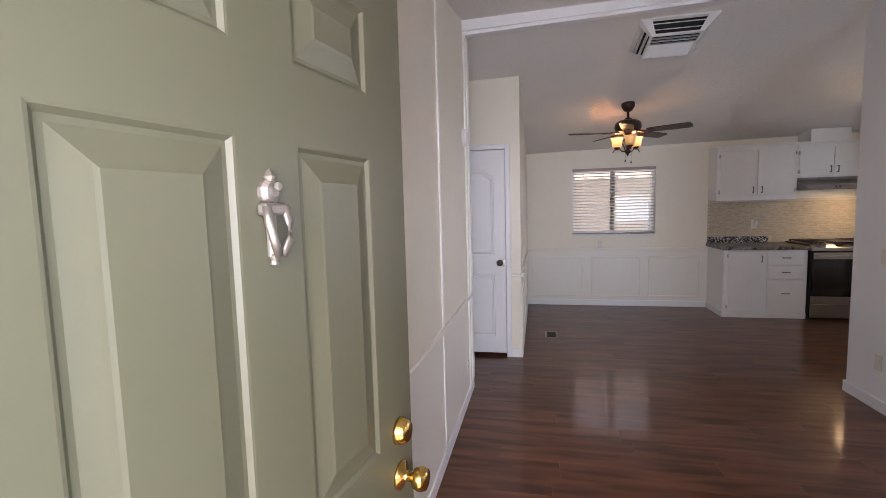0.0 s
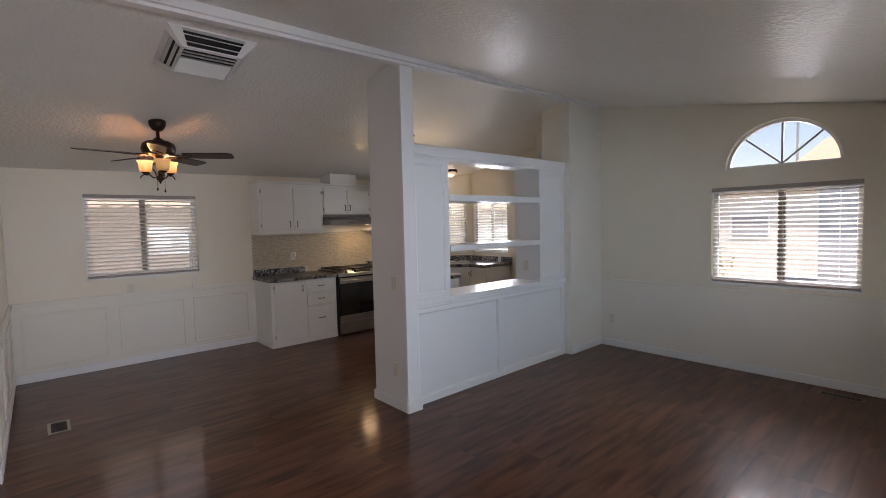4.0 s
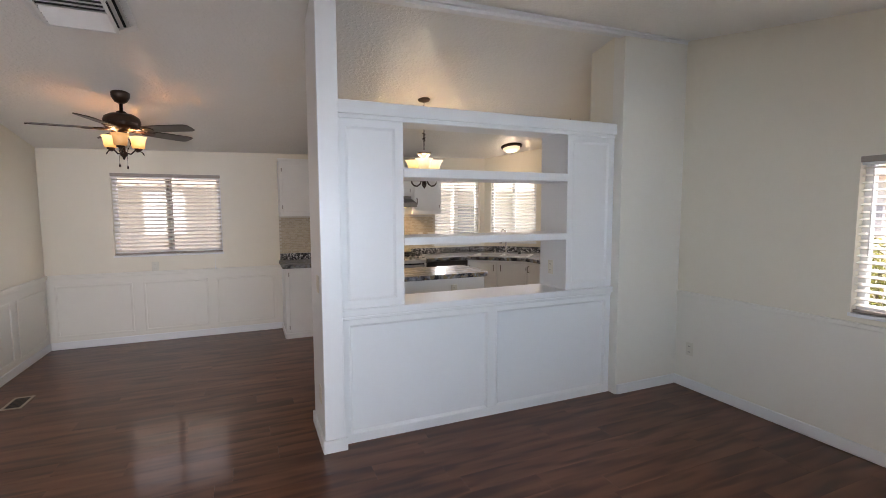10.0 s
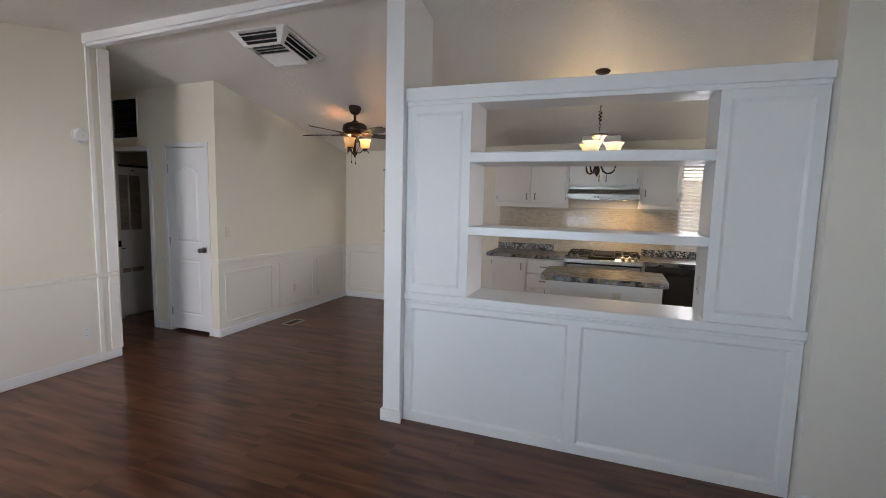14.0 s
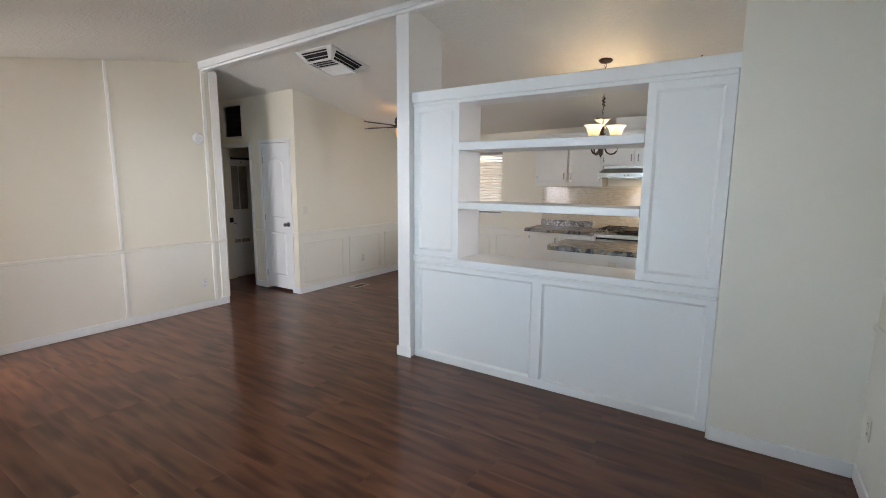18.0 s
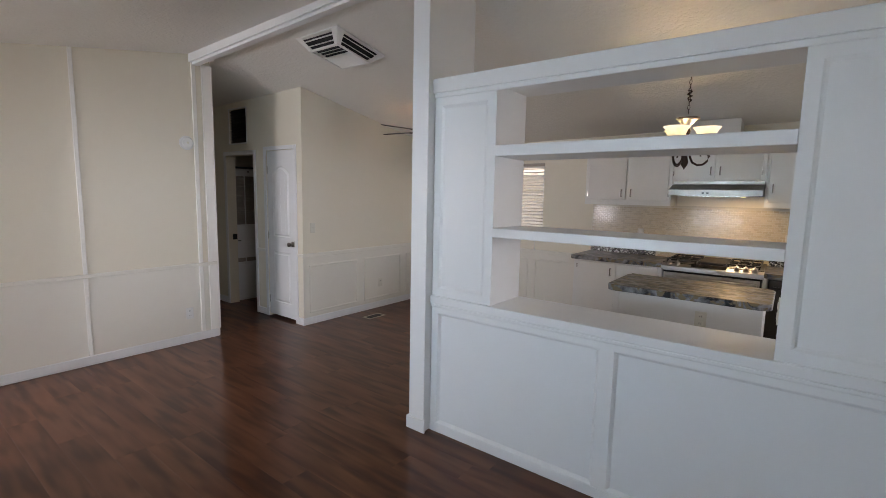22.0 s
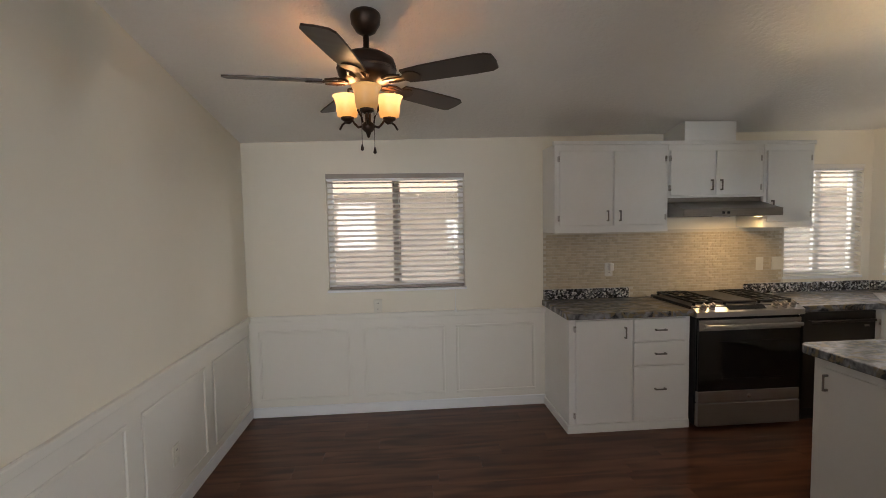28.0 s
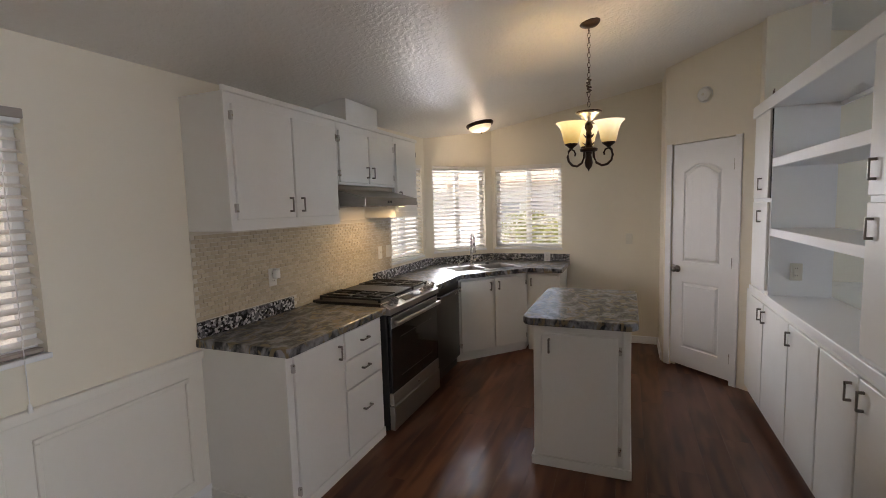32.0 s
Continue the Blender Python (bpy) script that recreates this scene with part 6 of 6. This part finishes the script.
def neighbour_house(at, size, roof_h, wall_mat, label, openings=(), side="south"):
    """A single-storey house: wall, roof, windows on one side."""
    x0, y0 = at
    w, d = size
    h = thing("house", (x0 + w / 2, y0 + d / 2, -0.75), label, "house")
    bands = []
    n = 14
    for k in range(n):
        z = -0.75 + 3.4 * k / n
        bands.append(box(x0, x0 + w, y0, y0 + d, z, z + 3.4 / n - 0.012))
    part("wall", joined(box(x0 + 0.012, x0 + w - 0.012, y0 + 0.012, y0 + d - 0.012, -0.75, 2.65), *bands), wall_mat, h)
    lng = w > d
    bm = bmesh.new()
    o = 0.4
    if lng:
        pr = [(y0 - o, 2.6), (y0 + d / 2, 2.6 + roof_h), (y0 + d + o, 2.6), (y0 + d + o, 2.75), (y0 + d / 2, 2.75 + roof_h), (y0 - o, 2.75)]
        rings = [[bm.verts.new((x, y, z)) for y, z in pr] for x in (x0 - o, x0 + w + o)]
    else:
        pr = [(x0 - o, 2.6), (x0 + w / 2, 2.6 + roof_h), (x0 + w + o, 2.6), (x0 + w + o, 2.75), (x0 + w / 2, 2.75 + roof_h), (x0 - o, 2.75)]
        rings = [[bm.verts.new((x, y, z)) for x, z in pr] for y in (y0 - o, y0 + d + o)]
    bm.faces.new(rings[0])
    bm.faces.new(rings[1])
    for k in range(6):
        bm.faces.new((rings[0][k], rings[0][(k + 1) % 6], rings[1][(k + 1) % 6], rings[1][k]))
    part("roof", bm, ROOF, h)
    for u0, u1, z0, z1 in openings:
        if side == "south":
            wnd = part("window", joined(box(u0, u1, y0 - 0.04, y0 - 0.01, z0, z0 + 0.06), box(u0, u1, y0 - 0.04, y0 - 0.01, z1 - 0.06, z1), box(u0, u0 + 0.06, y0 - 0.04, y0 - 0.01, z0 + 0.06, z1 - 0.06), box(u1 - 0.06, u1, y0 - 0.04, y0 - 0.01, z0 + 0.06, z1 - 0.06)), VINYL, h)
            part("pane", box(u0 + 0.06, u1 - 0.06, y0 - 0.025, y0 - 0.015, z0 + 0.06, z1 - 0.06), PALEGLASS, wnd)
        else:
            wnd = part("window", joined(box(x0 - 0.04, x0 - 0.01, u0, u1, z0, z0 + 0.06), box(x0 - 0.04, x0 - 0.01, u0, u1, z1 - 0.06, z1), box(x0 - 0.04, x0 - 0.01, u0, u0 + 0.06, z0 + 0.06, z1 - 0.06), box(x0 - 0.04, x0 - 0.01, u1 - 0.06, u1, z0 + 0.06, z1 - 0.06)), VINYL, h)
            part("pane", box(x0 - 0.025, x0 - 0.015, u0 + 0.06, u1 - 0.06, z0 + 0.06, z1 - 0.06), PALEGLASS, wnd)
    return h


neighbour_house((-6, 10.6), (18, 7), 1.1, WHITESIDE, "white sided neighbouring house", [(2.35, 3.05, 0.75, 1.55), (6.5, 7.6, 0.6, 1.7)])
aw = thing("awning", (3, 9.4, 2.0), "peach scalloped metal awning on the neighbouring house", "awning")
AY = 9.3
part("sheet", moved(upright([(AY, 2.44), (10.62, 2.62), (10.62, 2.66), (AY, 2.48)], -5, 11.9), Matrix(((0, 1, 0, 0), (1, 0, 0, 0), (0, 0, 1, 0), (0, 0, 0, 1)))), STUCCO, aw)
part("valance", box(-5, 11.9, AY - 0.02, AY, 1.99, 2.48), STUCCO, aw)
sc = []
for k in range(61):
    cx = -4.9 + k * 0.275
    sc.append(upright([(cx - 0.135, 2.0)] + [(cx - 0.135 * math.cos(math.pi * q / 8), 1.99 - 0.06 * math.sin(math.pi * q / 8)) for q in range(9)] + [(cx + 0.135, 2.0)], AY - 0.04, AY - 0.02))
part("scallops", joined(*sc), STUCCO, aw)
for x in (-3.4, 5.9, 9.0):
    part("post", box(x - 0.03, x + 0.03, AY + 0.02, AY + 0.08, -0.75, 2.44), WHITESIDE, aw)
neighbour_house((13.5, -9.5), (7, 12.2), 1.0, GREYSIDE, "grey sided house with tan roof across the drive", [(-4, -2.6, 0.5, 1.6)], "west")
neighbour_house((24, 4), (8, 16), 1.2, WHITESIDE, "white house farther down the street", [(6, 7.5, 0.6, 1.7), (10, 11.4, 0.6, 1.7)], "west")


def shrub(at, r, h, seed, name="shrub", trunk=0.35):
    rnd = random.Random(seed)
    s = thing(name, at, "yellow-green leafy shrub beside the drive" if name == "shrub" else "leafy street tree", name)
    part("trunk", joined(*[tube([(at[0], at[1], at[2]), (at[0] + 0.1 * math.cos(a), at[1] + 0.1 * math.sin(a), at[2] + trunk), (at[0] + r * 0.6 * math.cos(a), at[1] + r * 0.6 * math.sin(a), at[2] + h * 0.7)], 0.025, 6) for a in (0.3, 2.2, 4.1)]), BARK, s)
    verts, faces = [], []
    for k in range(2200):
        a, u, v = rnd.uniform(0, 6.283), rnd.uniform(-1, 1), rnd.random() ** 0.4
        lump = 1 + 0.25 * math.sin(3 * a + seed) + 0.2 * math.sin(5 * u + a)
        c = Vector((at[0] + r * v * lump * math.cos(a) * math.sqrt(1 - u * u), at[1] + r * v * lump * math.sin(a) * math.sqrt(1 - u * u), at[2] + trunk + (h - trunk) * (0.5 + 0.5 * u * v)))
        d1 = Vector((rnd.gauss(0, 1), rnd.gauss(0, 1), rnd.gauss(0, 1))).normalized()
        d2 = d1.cross(Vector((rnd.gauss(0, 1), rnd.gauss(0, 1), 1))).normalized()
        q = r * 0.055 * rnd.uniform(0.6, 1.3)
        i = len(verts)
        verts += [c - d1 * q, c + d2 * q * 0.45, c + d1 * q, c - d2 * q * 0.45]
        faces.append((i, i + 1, i + 2, i + 3))
    me = bpy.data.meshes.new("crown")
    me.from_pydata([v - Vector(at) for v in verts], [], faces)
    me.materials.append(LEAF)
    cr = new("crown", me)
    cr.parent = s
    PLACE[cr] = PLACE[s]
    return s


shrub((10.6, 4.4, -0.75), 0.8, 1.9, 3)
shrub((11.8, 6.0, -0.75), 1.0, 1.9, 5)
shrub((15.5, 7.8, -0.75), 1.3, 2.1, 8)
pl = thing("street_lamp", (30, 6.2, -0.75), "thin street lamp with a double arm", "street lamp")
part("pole", tube([(30, 6.2, -0.75), (30, 6.2, 7.0)], 0.06, 8), NICKEL, pl)
part("arm", tube([(30, 5.2, 7.05), (30, 6.2, 7.0), (30, 7.2, 7.05)], 0.05, 8), NICKEL, pl)

# ---- floor planks and tiles ----
PW, PL = 0.1545, 1.21


def plank_mesh(l, w):
    bm = box(0, l - 0.0003, 0, w - 0.0003, -0.008, 0.0)
    top = [e for e in bm.edges if all(v.co.z > -0.001 for v in e.verts)]
    bmesh.ops.bevel(bm, geom=top, offset=0.0004, segments=1, affect="EDGES")
    me = bpy.data.meshes.new("plank")
    bm.to_mesh(me)
    bm.free()
    me.materials.append(WOOD)
    return me


PLANKS = {}


def lay(x0, x1, y0, y1, seed):
    rnd = random.Random(seed)
    rows = max(1, round((y1 - y0) / PW))
    w = (y1 - y0) / rows
    for r in range(rows):
        x = x0 - rnd.uniform(0.1, PL - 0.1)
        while x < x1 - 0.01:
            a, b = max(x, x0), min(x + PL, x1)
            if b - a > 0.02:
                key = (round(b - a, 3), round(w, 4))
                if key not in PLANKS:
                    PLANKS[key] = plank_mesh(b - a, w)
                p = new("plank", PLANKS[key])
                p.parent = floor
                p.location = (a, y0 + r * w, rnd.uniform(-0.0002, 0.0002))
            x += PL


lay(XW, XE, 0.04, 3.652, 1)
lay(XW, XK, 3.652, 4.612, 2)
lay(XD, XK, 4.612, YN, 3)
lay(HALL_W, XW, 3.742, 4.51, 4)
lay(HALL_W, XD - T, 4.51, 5.3, 5)


def tile_mesh():
    bm = box(0, 0.0455, -0.004, 0.0, 0, 0.0205)
    front = [e for e in bm.edges if all(v.co.y < -0.003 for v in e.verts)]
    bmesh.ops.bevel(bm, geom=front, offset=0.001, segments=1, affect="EDGES")
    me = bpy.data.meshes.new("tile")
    bm.to_mesh(me)
    bm.free()
    me.materials.append(TILE)
    return me


splash = solid("backsplash", box(2.385, 4.56, YN - 0.004, YN - 0.0005, 0.9, 1.475), GROUT, "beige brick-pattern mosaic tile backsplash", "backsplash")
TM = tile_mesh()
rest_v, rest_f = [], []
base = [(v.co.copy()) for v in TM.vertices]
polys = [tuple(p.vertices) for p in TM.polygons]
count = 0
for r in range(24):
    z = 0.9 + r * 0.0229
    if z + 0.0205 > 1.466:
        break
    for k in range(46):
        x = 2.388 + k * 0.0478 - (0.0239 if r % 2 else 0)
        if x < 2.386 or x + 0.0455 > 4.558:
            continue
        if (x < 3.14 or x > 4.19) and z < 0.985:
            continue
        if 2.39 < x < 3.15 and z > 0.985 and count < 300:
            t = new("tile", TM)
            t.parent = splash
            t.location = (x, YN - 0.0042, z)
            count += 1
        else:
            i = len(rest_v)
            rest_v += [b + Vector((x, YN - 0.0042, z)) for b in base]
            rest_f += [tuple(i + q for q in p) for p in polys]
me = bpy.data.meshes.new("tile_field")
me.from_pydata(rest_v, [], rest_f)
me.materials.append(FIELD)
tf = new("tile_field", me)
tf.parent = splash
tagged(tf, kind="stuff")
